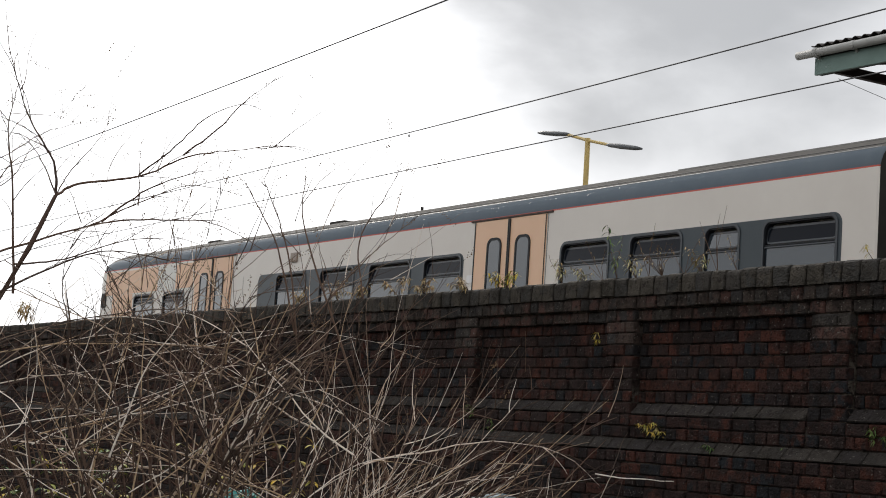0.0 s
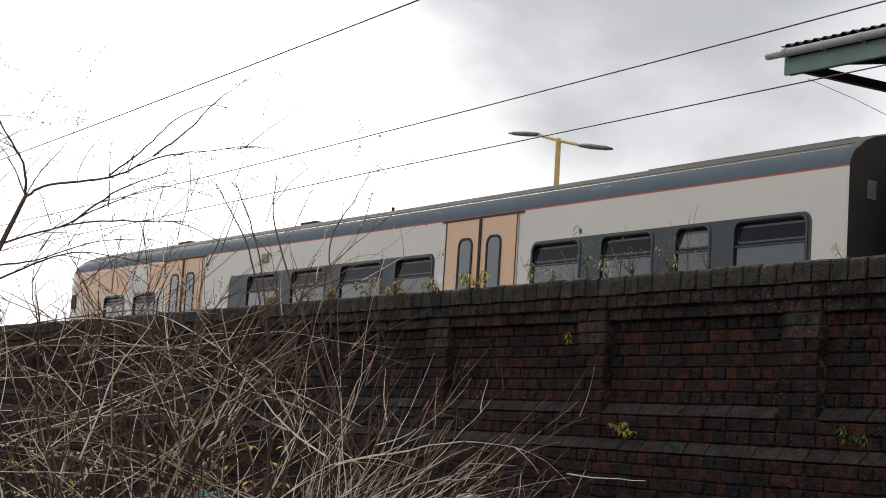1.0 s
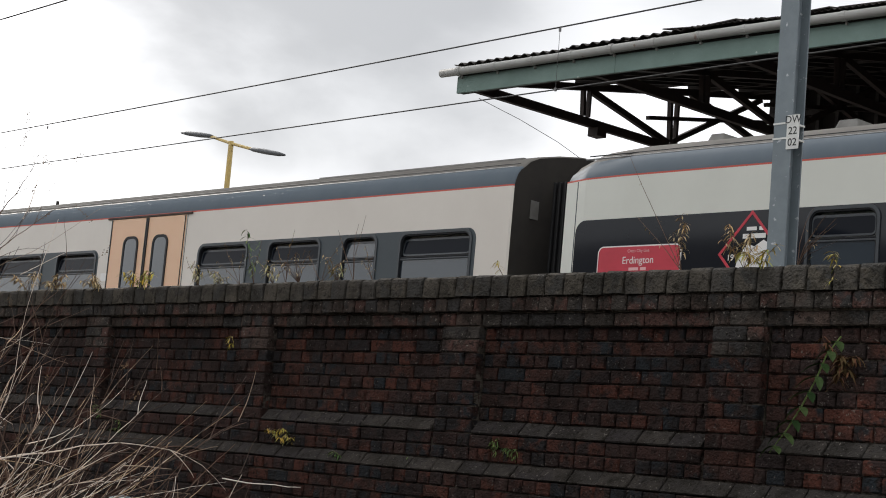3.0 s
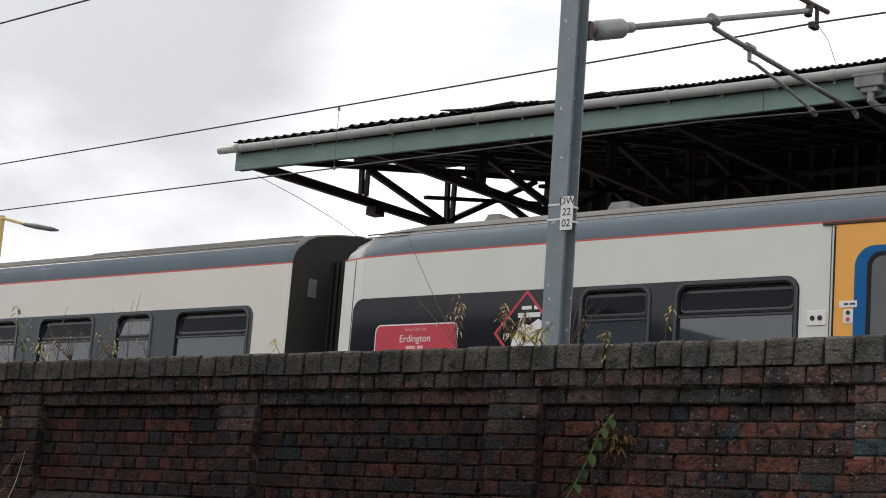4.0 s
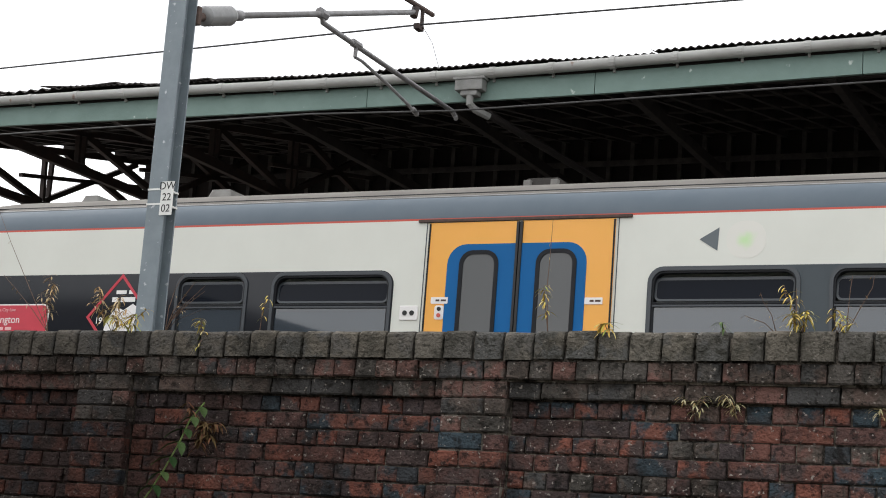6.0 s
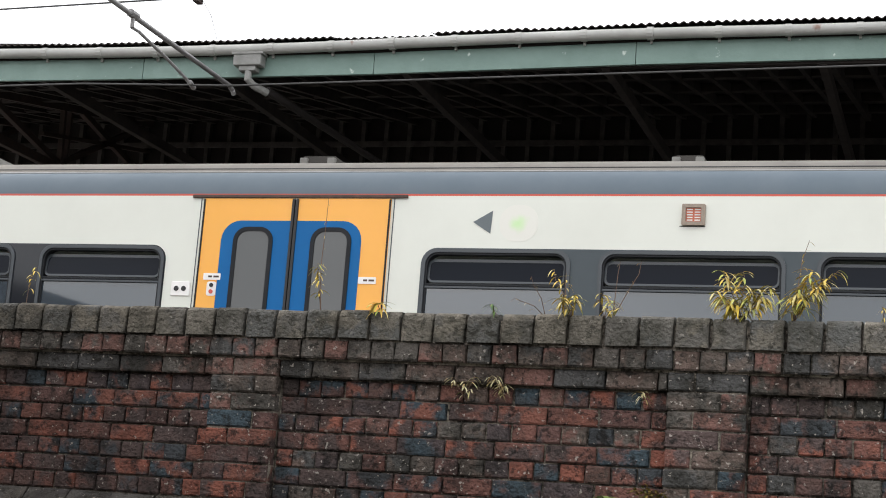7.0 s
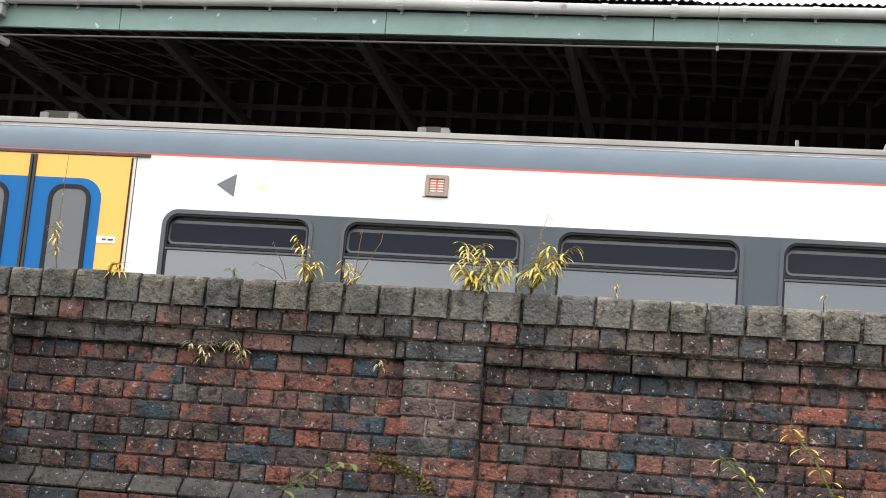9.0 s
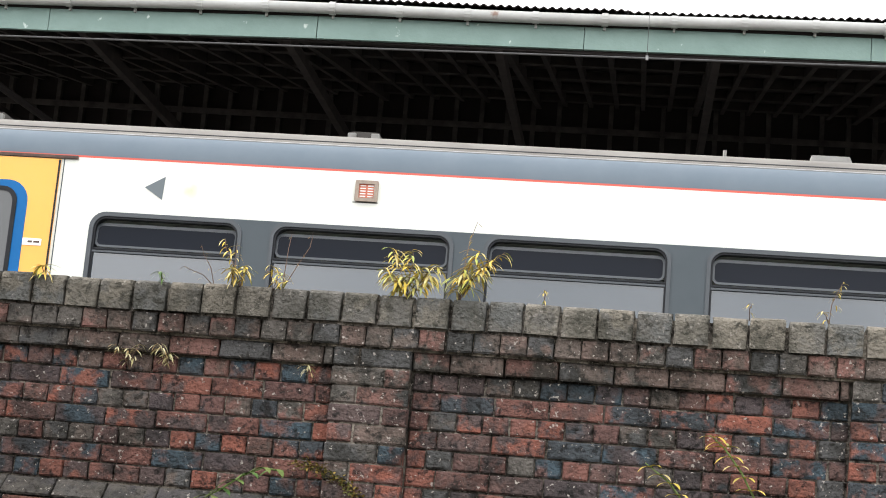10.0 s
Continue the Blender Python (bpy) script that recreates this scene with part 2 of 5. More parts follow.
M_RUST = material("rusty_rod", (0.10, 0.06, 0.045), 0.8, second=(0.05, 0.035, 0.03), scale=20)
M_PORC = material("insulator_grey", (0.26, 0.26, 0.255), 0.35, second=(0.20, 0.20, 0.2), scale=10)
M_WIRE = material("wire_dark", (0.035, 0.034, 0.034), 0.6)
M_SIGN = material("plate_white", (0.78, 0.78, 0.75), 0.45, second=(0.65, 0.65, 0.62), scale=20, amount=1)
M_INK = material("ink_black", (0.012, 0.012, 0.012), 0.6)
M_GREEN = material("fascia_green", (0.125, 0.195, 0.17), 0.6, second=(0.19, 0.275, 0.245), scale=2.2, amount=0.9, bump=0.25, bump_scale=30, spots=((0.50, 0.56, 0.52), 8, 0.675))
M_GUTTER = material("gutter_grey", (0.42, 0.42, 0.40), 0.6, second=(0.27, 0.265, 0.25), scale=2.6, amount=1.0, bump=0.1, spots=((0.20, 0.13, 0.10), 5, 0.70))
M_SHEET = material("corrugated_dark", (0.035, 0.03, 0.028), 0.9, second=(0.06, 0.05, 0.045), scale=5, bump=0.2)
# canopy timbers: base colours tuned near black
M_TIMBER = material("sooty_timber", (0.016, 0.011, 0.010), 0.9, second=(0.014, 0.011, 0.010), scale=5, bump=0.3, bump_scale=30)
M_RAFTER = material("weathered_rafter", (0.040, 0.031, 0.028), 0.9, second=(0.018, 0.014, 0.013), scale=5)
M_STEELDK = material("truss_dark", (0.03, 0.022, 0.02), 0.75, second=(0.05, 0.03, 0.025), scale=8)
M_LAMPPOST = material("post_yellow", (0.55, 0.40, 0.13), 0.5, second=(0.45, 0.33, 0.12), scale=6)
M_LAMPHEAD = material("lamp_head_grey", (0.07, 0.075, 0.08), 0.5)
M_GROUND = material("ground_earth", (0.035, 0.03, 0.022), 0.95, second=(0.022, 0.026, 0.015), scale=1.5, bump=0.5, bump_scale=12)
M_BALLAST = material("ballast", (0.16, 0.145, 0.13), 0.95, second=(0.10, 0.09, 0.08), scale=20, bump=0.8, bump_scale=25)
M_CONC = material("platform_concrete", (0.28, 0.27, 0.25), 0.9, second=(0.2, 0.19, 0.18), scale=3)
M_HOUSE = material("house_brick", (0.22, 0.13, 0.10), 0.9, second=(0.16, 0.10, 0.08), scale=9)
M_SLATE = material("house_slate", (0.06, 0.06, 0.065), 0.8, second=(0.04, 0.04, 0.045), scale=12)


# ---- building helpers ----
def link(name, mesh, parent=None, label="", mats=()):
    for m in mats:
        mesh.materials.append(m)
    ob = new(name, mesh)
    if parent:
        ob.parent = parent
    if label:
        ob["label"] = label
    return ob


def part(name, bm, mat, parent, label="", smooth=False):
    mesh = bpy.data.meshes.new(name)
    bmesh.ops.recalc_face_normals(bm, faces=bm.faces)
    bm.to_mesh(mesh)
    bm.free()
    if smooth:
        for p in mesh.polygons:
            p.use_smooth = True
    return link(name, mesh, parent, label, mat if isinstance(mat, (list, tuple)) else [mat])


def thing(name, label, category, m=None, group="", kind=""):
    e = new(name)
    e.matrix_basis = m or Matrix()
    return tagged(e, label, category, group, kind)


def box(bm, x0, x1, y0, y1, z0, z1, bevel=0.0, mat=0):
    vs = [bm.verts.new((x, y, z)) for x in (x0, x1) for y in (y0, y1) for z in (z0, z1)]
    fs = [bm.faces.new([vs[i] for i in q]) for q in ((0, 1, 3, 2), (4, 6, 7, 5), (0, 4, 5, 1), (2, 3, 7, 6), (0, 2, 6, 4), (1, 5, 7, 3))]
    for f in fs:
        f.material_index = mat
    if bevel:
        bmesh.ops.recalc_face_normals(bm, faces=fs)
        es = list({e for f in fs for e in f.edges})
        bmesh.ops.bevel(bm, geom=es, offset=bevel, segments=2, affect="EDGES", profile=0.6)
    return bm


def tube(bm, path, radius, sides=8, caps=True):
    """A tube along a list of points; radius may be a list."""
    path = [Vector(p) for p in path]
    rings = []
    up = Vector((0.13, 0.31, 0.94))
    for i, p in enumerate(path):
        d = (path[min(i + 1, len(path) - 1)] - path[max(i - 1, 0)]).normalized()
        a = d.cross(up)
        a = a.normalized() if a.length > 1e-4 else d.cross(Vector((1, 0, 0))).normalized()
        b = d.cross(a)
        r = radius[i] if isinstance(radius, (list, tuple)) else radius
        rings.append([bm.verts.new(p + r * (math.cos(k * math.tau / sides) * a + math.sin(k * math.tau / sides) * b)) for k in range(sides)])
    for u, v in zip(rings, rings[1:]):
        for k in range(sides):
            bm.faces.new((u[k], u[(k + 1) % sides], v[(k + 1) % sides], v[k]))
    if caps:
        bm.faces.new(rings[0][::-1])
        bm.faces.new(rings[-1])
    return bm


def beam(bm, a, b, w, h):
    """A rectangular bar from a to b, w wide (level) and h deep."""
    a, b = Vector(a), Vector(b)
    d = (b - a).normalized()
    s = d.cross(Vector((0, 0, 1)))
    s = s.normalized() if s.length > 1e-3 else Vector((1, 0, 0))
    t = s.cross(d)
    vs = [bm.verts.new(p + s * (i * w / 2) + t * (j * h / 2)) for p in (a, b) for i, j in ((-1, -1), (1, -1), (1, 1), (-1, 1))]
    for q in ((0, 1, 2, 3), (7, 6, 5, 4), (0, 4, 5, 1), (1, 5, 6, 2), (2, 6, 7, 3), (3, 7, 4, 0)):
        bm.faces.new([vs[i] for i in q])
    return bm


def rounded(x0, x1, z0, z1, r, n=6):
    """The outline of a rounded rectangle in x and z. r: one radius, or four from the lower left anticlockwise."""
    rs = r if isinstance(r, (list, tuple)) else (r, r, r, r)
    out = []
    for (cx, cz, a0), q in zip(((x0, z0, 180), (x1, z0, 270), (x1, z1, 0), (x0, z1, 90)), rs):
        sx, sz = (1 if cx == x0 else -1), (1 if cz == z0 else -1)
        for k in range(n + 1):
            a = radians(a0 + 90 * k / n)
            out.append((cx + sx * q + q * math.cos(a), cz + sz * q + q * math.sin(a)))
    return out


def slab(bm, outline, y0, y1, edge=0.0):
    """A flat piece with the given x, z outline from y0 (front) to y1; edge rounds the front rim."""
    n = len(outline)
    cx, cz = sum(p[0] for p in outline) / n, sum(p[1] for p in outline) / n
    loops = []
    if edge:
        w = max(abs(p[0] - cx) for p in outline)
        h = max(abs(p[1] - cz) for p in outline)
        loops.append([bm.verts.new((cx + (x - cx) * (1 - edge / w), y0, cz + (z - cz) * (1 - edge / h))) for x, z in outline])
        loops.append([bm.verts.new((x, y0 + edge, z)) for x, z in outline])
    else:
        loops.append([bm.verts.new((x, y0, z)) for x, z in outline])
    loops.append([bm.verts.new((x, y1, z)) for x, z in outline])
    bm.faces.new(loops[0])
    bm.faces.new(loops[-1][::-1])
    for a, b in zip(loops, loops[1:]):
        for k in range(n):
            bm.faces.new((a[k], b[k], b[(k + 1) % n], a[(k + 1) % n]))
    return bm


def ring(bm, outer, inner, y0, y1):
    """A frame between two outlines of equal count."""
    n = len(outer)
    rows = [[bm.verts.new((x, y, z)) for x, z in o] for o, y in ((outer, y1), (outer, y0), (inner, y0), (inner, y1))]
    for a, b in zip(rows, rows[1:] + rows[:1]):
        for k in range(n):
            bm.faces.new((a[k], a[(k + 1) % n], b[(k + 1) % n], b[k]))
    return bm


def cut(ob, cutter_bm):
    """Cuts the openings in cutter_bm out of ob's mesh."""
    mesh = bpy.data.meshes.new("cutter")
    bmesh.ops.recalc_face_normals(cutter_bm, faces=cutter_bm.faces)
    cutter_bm.to_mesh(mesh)
    cutter_bm.free()
    c = new("cutter", mesh)
    c.parent = ob.parent
    mod = ob.modifiers.new("openings", "BOOLEAN")
    mod.operation, mod.object, mod.solver = "DIFFERENCE", c, "EXACT"
    bpy.context.view_layer.update()
    done = bpy.data.meshes.new_from_object(ob.evaluated_get(bpy.context.evaluated_depsgraph_get()))
    ob.modifiers.clear()
    ob.data = done
    bpy.data.objects.remove(c)
    return ob


# ---- frames of reference of the wall, the track and the canopy ----
TRACK = pose(0, 13.016, EYE) @ Euler((0, 0.0091, 0)).to_matrix().to_4x4()
WALL = pose(0, 7.164, EYE) @ Euler((0, 0.0136, math.atan(-0.0307))).to_matrix().to_4x4()
ROOF = pose(0, 16.011, EYE) @ Euler((0, 0.0066, math.atan(0.0205))).to_matrix().to_4x4()

# ---- ground, embankment, platform, houses behind ----
bm = bmesh.new()
bmesh.ops.create_grid(bm, x_segments=40, y_segments=40, size=600)
for v in bm.verts:
    v.co.z = 0.0
tagged(part("ground", bm, M_GROUND, None), "dark earth and rough grass below the wall", "ground", kind="structure")

bm = bmesh.new()
box(bm, -90, 40, -3.9, 20, -1.58, -0.35)
bed = part("track_bed", bm, M_BALLAST, None)
bed.matrix_basis = TRACK
tagged(bed, "grey stone ballast on the embankment under the tracks", "track bed", kind="structure")

bm = bmesh.new()
box(bm, -60, 40, 2.95, 9.4, -0.34, 0.92, 0.02)
platform = part("platform", bm, M_CONC, None)
platform.matrix_basis = TRACK
tagged(platform, "grey concrete island platform beside the train", "platform", kind="structure")

rails = thing("railway_track", "steel rails under the standing train", "track", TRACK, kind="structure")
for ry in (0.67, 2.11):
    bm = bmesh.new()
    box(bm, -90, 40, ry - 0.035, ry + 0.035, -0.2, 0.0, 0.008)
    box(bm, -90, 40, ry - 0.07, ry + 0.07, -0.22, -0.19)
    part("rail", bm, M_RUST, rails)
bm = bmesh.new()
for k in range(180):
    box(bm, -90 + k * 0.7, -89.75 + k * 0.7, 0.1, 2.7, -0.36, -0.22)
part("sleepers", bm, M_CONC, rails)

# plain house row behind the camera, which the train's windows mirror
house = thing("house_row", "plain brick house with a slate roof across the path", "house", pose(0, 0, 0), kind="structure")
bm = bmesh.new()
box(bm, -36, -12.3, -15, -8, 0, 5.6)
part("wall", bm, M_HOUSE, house)
bm = bmesh.new()
vs = [bm.verts.new(c) for c in ((-36.3, -7.7, 5.5), (-12.0, -7.7, 5.5), (-25.4, -11.5, 9.12), (-34.3, -11.5, 9.12), (-36.3, -15.3, 5.5), (-12.0, -15.3, 5.5))]
for q in ((0, 1, 2, 3), (3, 2, 5, 4), (0, 3, 4), (1, 5, 2), (0, 4, 5, 1)):
    bm.faces.new([vs[i] for i in q])
part("roof", bm, M_SLATE, house)

# ---- train ----
SIDE = [(0.03, 0.95), (0.0, 1.3), (0.0, 3.172), (0.0, 3.189), (0.012, 3.25), (0.04, 3.32), (0.085, 3.38), (0.125, 3.405), (0.15, 3.425), (0.22, 3.485), (0.36, 3.548), (0.7, 3.625), (1.05, 3.68), (1.4, 3.70)]
ZONE = [0, 0, 1, 2, 2, 2, 2, 3, 3, 3, 3, 3, 3]


def carriage_shell(name, x0, x1, parent, inset_left=0.0, paint=M_WHITE):
    """A hollow body: outer skin, inner skin and end walls."""
    bm = bmesh.new()
    outer = SIDE + [(2.8 - y, z) for y, z in SIDE[-2::-1]]
    zone = ZONE + ZONE[::-1]
    inner = [(0.07 + y * 0.95, min(z, 3.45) - 0.02 if z > 1 else z + 0.06) for y, z in outer]
    rows = []
    for x, lift in ((x0, inset_left), (x0 + 0.35, inset_left * 0.25), (x0 + 0.9, 0), (x1 - 0.02, 0), (x1, 0.012)):
        rows.append([bm.verts.new((x, 1.4 + (y - 1.4) * (1 - lift), z - (lift * 1.2 if z > 3.2 else 0))) for y, z in outer])
    inn = [[bm.verts.new((x, y, z)) for y, z in inner] for x in (x0 + 0.08, x1 - 0.08)]
    n = len(outer)
    for a, b in zip(rows, rows[1:]):
        for k in range(n - 1):
            f = bm.faces.new((a[k], b[k], b[k + 1], a[k + 1]))
            f.material_index = zone[k]
        bm.faces.new((a[n - 1], b[n - 1], b[0], a[0])).material_index = 4
    for k in range(n):
        bm.faces.new((inn[0][k], inn[0][(k + 1) % n], inn[1][(k + 1) % n], inn[1][k])).material_index = 4
    for a, b in ((rows[0], inn[0]), (rows[-1], inn[1])):
        bm.faces.new(a).material_index = 5
        bm.faces.new(b).material_index = 4
    ob = part(name, bm, [paint, M_RED, M_BANDTOP, M_ROOF, M_UNDER, M_DIRT], parent)
    for p in ob.data.polygons:
        p.use_smooth = p.material_index in (2, 3)
    return ob


def carriage_window(parent, x0, x1, top=2.735, bottom=1.86, divide=2.435, tilt=0.05, pale=False):
    """A window in a raised grey rim and black rubber: fixed lower pane, double transom and a tilted hopper above."""
    bm = bmesh.new()
    ring(bm, rounded(x0, x1, bottom, top, 0.12), rounded(x0 + 0.030, x1 - 0.030, bottom + 0.030, top - 0.030, 0.10), -0.016, 0.075)
    win = part("window", bm, M_RIM, parent)
    bm = bmesh.new()
    ring(bm, rounded(x0 + 0.029, x1 - 0.029, bottom + 0.029, top - 0.029, 0.10), rounded(x0 + 0.046, x1 - 0.046, bottom + 0.046, top - 0.046, 0.085), -0.004, 0.075)
    part("gasket", bm, M_FRAME, win, "black rubber gasket")
    bm = bmesh.new()
    slab(bm, rounded(x0 + 0.03, x1 - 0.03, bottom + 0.03, divide, 0.04), 0.012, 0.02)
    part("pane", bm, M_GLASS, win).visible_shadow = False
    for z_, m_ in ((divide - 0.014, M_RIM), (divide + 0.008, M_FRAME)):
        bm = bmesh.new()
        box(bm, x0 + 0.035, x1 - 0.035, -0.006 if m_ is M_RIM else 0.0, 0.05, z_ - 0.008, z_ + 0.010, 0.003)
        part("transom", bm, m_, win)
    # hopper: an inner frame and its glass, leaning in at the top
    bm = bmesh.new()
    o = rounded(x0 + 0.045, x1 - 0.045, divide + 0.026, top - 0.075, 0.05)
    i = rounded(x0 + 0.062, x1 - 0.062, divide + 0.044, top - 0.10, 0.035)
    ring(bm, o, i, 0.008, 0.022)
    for v in bm.verts:
        v.co.y += (v.co.z - divide) * tilt * 3
    part("hopper_frame", bm, M_RIM, win)
    bm = bmesh.new()
    slab(bm, i, 0.012, 0.018)
    for v in bm.verts:
        v.co.y += (v.co.z - divide) * tilt * 3
    part("hopper_pane", bm, M_GLASS if pale else M_GLASSUP, win).visible_shadow = False
    return win


def opening(bm, x0, x1, z0, z1, r):
    slab(bm, rounded(x0, x1, z0, z1, r), -0.2, 0.3)


def window_band(parent, x0, x1, mat, holes, top=2.742, bottom=1.80):
    bm = bmesh.new()
    slab(bm, rounded(x0, x1, bottom, top, 0.13), -0.004, 0.002)
    band = part("window_band", bm, mat, parent)
    if holes:
        c = bmesh.new()
        for a, b in holes:
            opening(c, a + 0.02, b - 0.02, 1.88, 2.715, 0.10)
        cut(band, c)
    return band


def carriage_door(parent, x0, x1, main, ring_mat):
    """Two plug leaves under a dark head rail, each with a tall rounded light."""
    mid = (x0 + x1) / 2
    bm = bmesh.new()
    box(bm, x0 - 0.11, x1 + 0.14, -0.022, 0.0, 3.152, 3.178, 0.004)
    part("head_rail", bm, M_RUST, parent, "dark rusty rail over the doors")
    for side, (a, b) in ((-1, (x0, mid - 0.018)), (1, (mid + 0.018, x1))):
        bm = bmesh.new()
        box(bm, a, b, -0.012, 0.05, 1.12, 3.148, 0.006)
        leaf = part("door_leaf", bm, main, parent)
        g0, g1 = (mid - 0.535, mid - 0.175) if side < 0 else (mid + 0.165, mid + 0.525)
        if ring_mat:
            bm = bmesh.new()
            if side < 0:
                slab(bm, rounded(g0 - 0.115, mid - 0.02, 1.3, 2.955, (0.02, 0.01, 0.01, 0.17)), -0.0165, -0.010)
            else:
                slab(bm, rounded(mid + 0.02, g1 + 0.085, 1.3, 2.955, (0.01, 0.02, 0.17, 0.01)), -0.0165, -0.010)
            part("door_panel", bm, ring_mat, leaf, "blue painted panel")
        bm = bmesh.new()
        ring(bm, rounded(g0, g1, 1.75, 2.90, 0.12), rounded(g0 + 0.035, g1 - 0.035, 1.785, 2.865, 0.09), -0.026, 0.02)
        part("window_frame", bm, M_FRAME, leaf)
        bm = bmesh.new()
        slab(bm, rounded(g0 + 0.03, g1 - 0.03, 1.78, 2.87, 0.09), -0.0185, -0.0172)
        part("pane", bm, M_DOORGLASS if ring_mat else M_GLASS, leaf)
        bm = bmesh.new()
        box(bm, a if side < 0 else b - 0.014, a + 0.014 if side < 0 else b, -0.018, -0.011, 1.12, 3.14)
        part("edge_seal", bm, M_FRAME, leaf)
    bm = bmesh.new()
    box(bm, mid - 0.028, mid - 0.004, -0.03, 0.0, 1.12, 3.14, 0.006)
    box(bm, mid + 0.004, mid + 0.028, -0.03, 0.0, 1.12, 3.14, 0.006)
    part("centre_seal", bm, M_RUBBER, parent, "black rubber edges where the doors meet")


M_DOORGLASS = glass_material("door_glass", (0.075, 0.078, 0.078), 0.45, 0.0)

# carriage with the yellow and blue doors
car_b = thing("train_carriage", "cream carriage with slate-blue roof edge, yellow and blue sliding doors", "train carriage", TRACK, "carriages of the standing train")
body_b = carriage_shell("body", -12.24, 11.2, car_b, 0.09)
wins_b = [(-9.137, -8.369), (-8.12, -6.915), (-4.605, -3.375), (-3.15, -1.705), (-1.475, -0.045), (0.22, 1.67), (1.9, 3.35), (3.6, 5.05), (7.2, 8.5)]
c = bmesh.new()
for a, b in wins_b:
    opening(c, a + 0.02, b - 0.02, 1.88, 2.715, 0.10)
cut(body_b, c)
window_band(car_b, -11.955, -6.905, M_BLACK, [w for w in wins_b if w[1] < -6.8])
window_band(car_b, -4.615, 5.06, M_WINBAND, [w for w in wins_b if -5 < w[0] < 5.2])
for a, b in wins_b:
    carriage_window(car_b, a, b, tilt=0.0 if b - a < 0.9 else 0.05)
carriage_door(car_b, -6.595, -4.91, M_YELLOW, M_BLUE)

# carriage with the cab, orange doors coloured pale for sun glare
car_a = thing("train_carriage", "cream carriage with orange doors, coloured pale for sun glare, and a driving cab", "train carriage", TRACK, "carriages of the standing train")
body_a = carriage_shell("body", -35.65, -12.9, car_a, 0.10, M_WARM)
wins_a = [(-14.63, -13.45), (-15.635, -15.0), (-17.05, -16.02), (-18.51, -17.45), (-21.98, -20.92), (-23.64, -22.35), (-25.28, -24.1), (-26.9, -25.77), (-31.87, -30.82), (-33.40, -32.35)]
c = bmesh.new()
for a, b in wins_a:
    opening(c, a + 0.02, b - 0.02, 1.88, 2.715 if a > -30 else 2.60, 0.10)
cut(body_a, c)
window_band(car_a, -18.53, -13.40, M_WINBAND, [w for w in wins_a if w[0] > -19])
window_band(car_a, -27.6, -20.88, M_WINBAND, [w for w in wins_a if -28 < w[0] < -20])
for a, b in wins_a:
    carriage_window(car_a, a, b, top=2.735 if a > -30 else 2.62, pale=-15.7 < a < -14.9)
carriage_door(car_a, -20.60, -18.86, M_ORANGE, None)
carriage_door(car_a, -30.40, -28.74, M_ORANGE, None)

# ---- canopy ----
M_HOPPER = material("hopper_grey", (0.25, 0.25, 0.24), 0.6, second=(0.16, 0.16, 0.15), scale=6, bump=0.1)
canopy = thing("station_canopy", "old platform canopy with pale green fascia and grey gutter", "canopy", ROOF)
X0, X1 = -16.75, 14.0


def sag_of_eaves(x):
    """Height offsets that fit the eaves to the camera view: a middle dip, then a rise."""
    knots = ((-17.2, 0.014), (-7.5, -0.025), (-2.2, 0.045), (2.0, 0.072), (14.2, 0.10))
    for (a, u), (b, v) in zip(knots, knots[1:]):
        if x <= b:
            f = (x - a) / (b - a)
            return u + (v - u) * f * f * (3 - 2 * f)
    return 0.10


def settle(bm):
    for v in bm.verts:
        v.co.z += sag_of_eaves(v.co.x)
    return bm


# fascia boards, butted end to end
xs = [X0, -14.0, -11.2, -8.9, -6.3, -3.6, -1.0, 1.7, 4.6, 7.6, 10.8, X1]
for a, b in zip(xs, xs[1:]):
    bm = bmesh.new()
    box(bm, a + 0.003, b - 0.003, 0.0, 0.045, 5.178, 5.405, 0.004)
    part("fascia_board", settle(bm), M_GREEN, canopy)
bm = bmesh.new()
box(bm, X0 + 0.02, X1, 0.05, 0.12, 5.20, 5.44)
part("wall_plate", bm, M_TIMBER, canopy)
SLOPE = 0.19


def gutter_path(x):
    return 5.462 + 0.010 * math.sin(x * 0.9) + sag_of_eaves(x)


bm = bmesh.new()
pts = []
steps = 64
for i in range(steps + 1):
    x = X0 - 0.24 + (X1 - X0 + 0.24) * i / steps
    pts.append((x, -0.075, gutter_path(x)))
tube(bm, pts, 0.055, 12)
gutter = part("gutter", bm, M_GUTTER, canopy, "grey weathered gutter", True)
x = X0 + 0.1
k = 0
while x < X1:
    bm = bmesh.new()
    z = gutter_path(x)
    tube(bm, [(x - 0.03, -0.075, z), (x + 0.03, -0.075, z)], 0.061 if k % 4 else 0.066, 12)
    box(bm, x - 0.012, x + 0.012, -0.03, 0.06, z - 0.085, z - 0.05)
    part("gutter_joint", bm, M_GUTTER, gutter)
    x += 0.66
    k += 1
bm = bmesh.new()
box(bm, -7.80, -7.49, -0.15, -0.01, 5.265, 5.40, 0.012)
box(bm, -7.74, -7.55, -0.13, -0.01, 5.21, 5.266, 0.012)
box(bm, -7.82, -7.47, -0.16, -0.01, 5.38, 5.405, 0.006)
tube(bm, [(-7.64, -0.09, 5.21), (-7.64, -0.09, 5.13), (-7.60, -0.02, 5.08), (-7.50, 0.12, 5.04)], 0.04, 10)
part("rain_hopper", settle(bm), M_HOPPER, canopy, "grey cast hopper and elbow")
bm = bmesh.new()
tube(bm, [(-7.50, 0.12, 5.04), (-6.6, 3.2, 4.65), (-6.6, 3.3, 1.0)], 0.045, 8)
part("downpipe", bm, M_TIMBER, canopy)


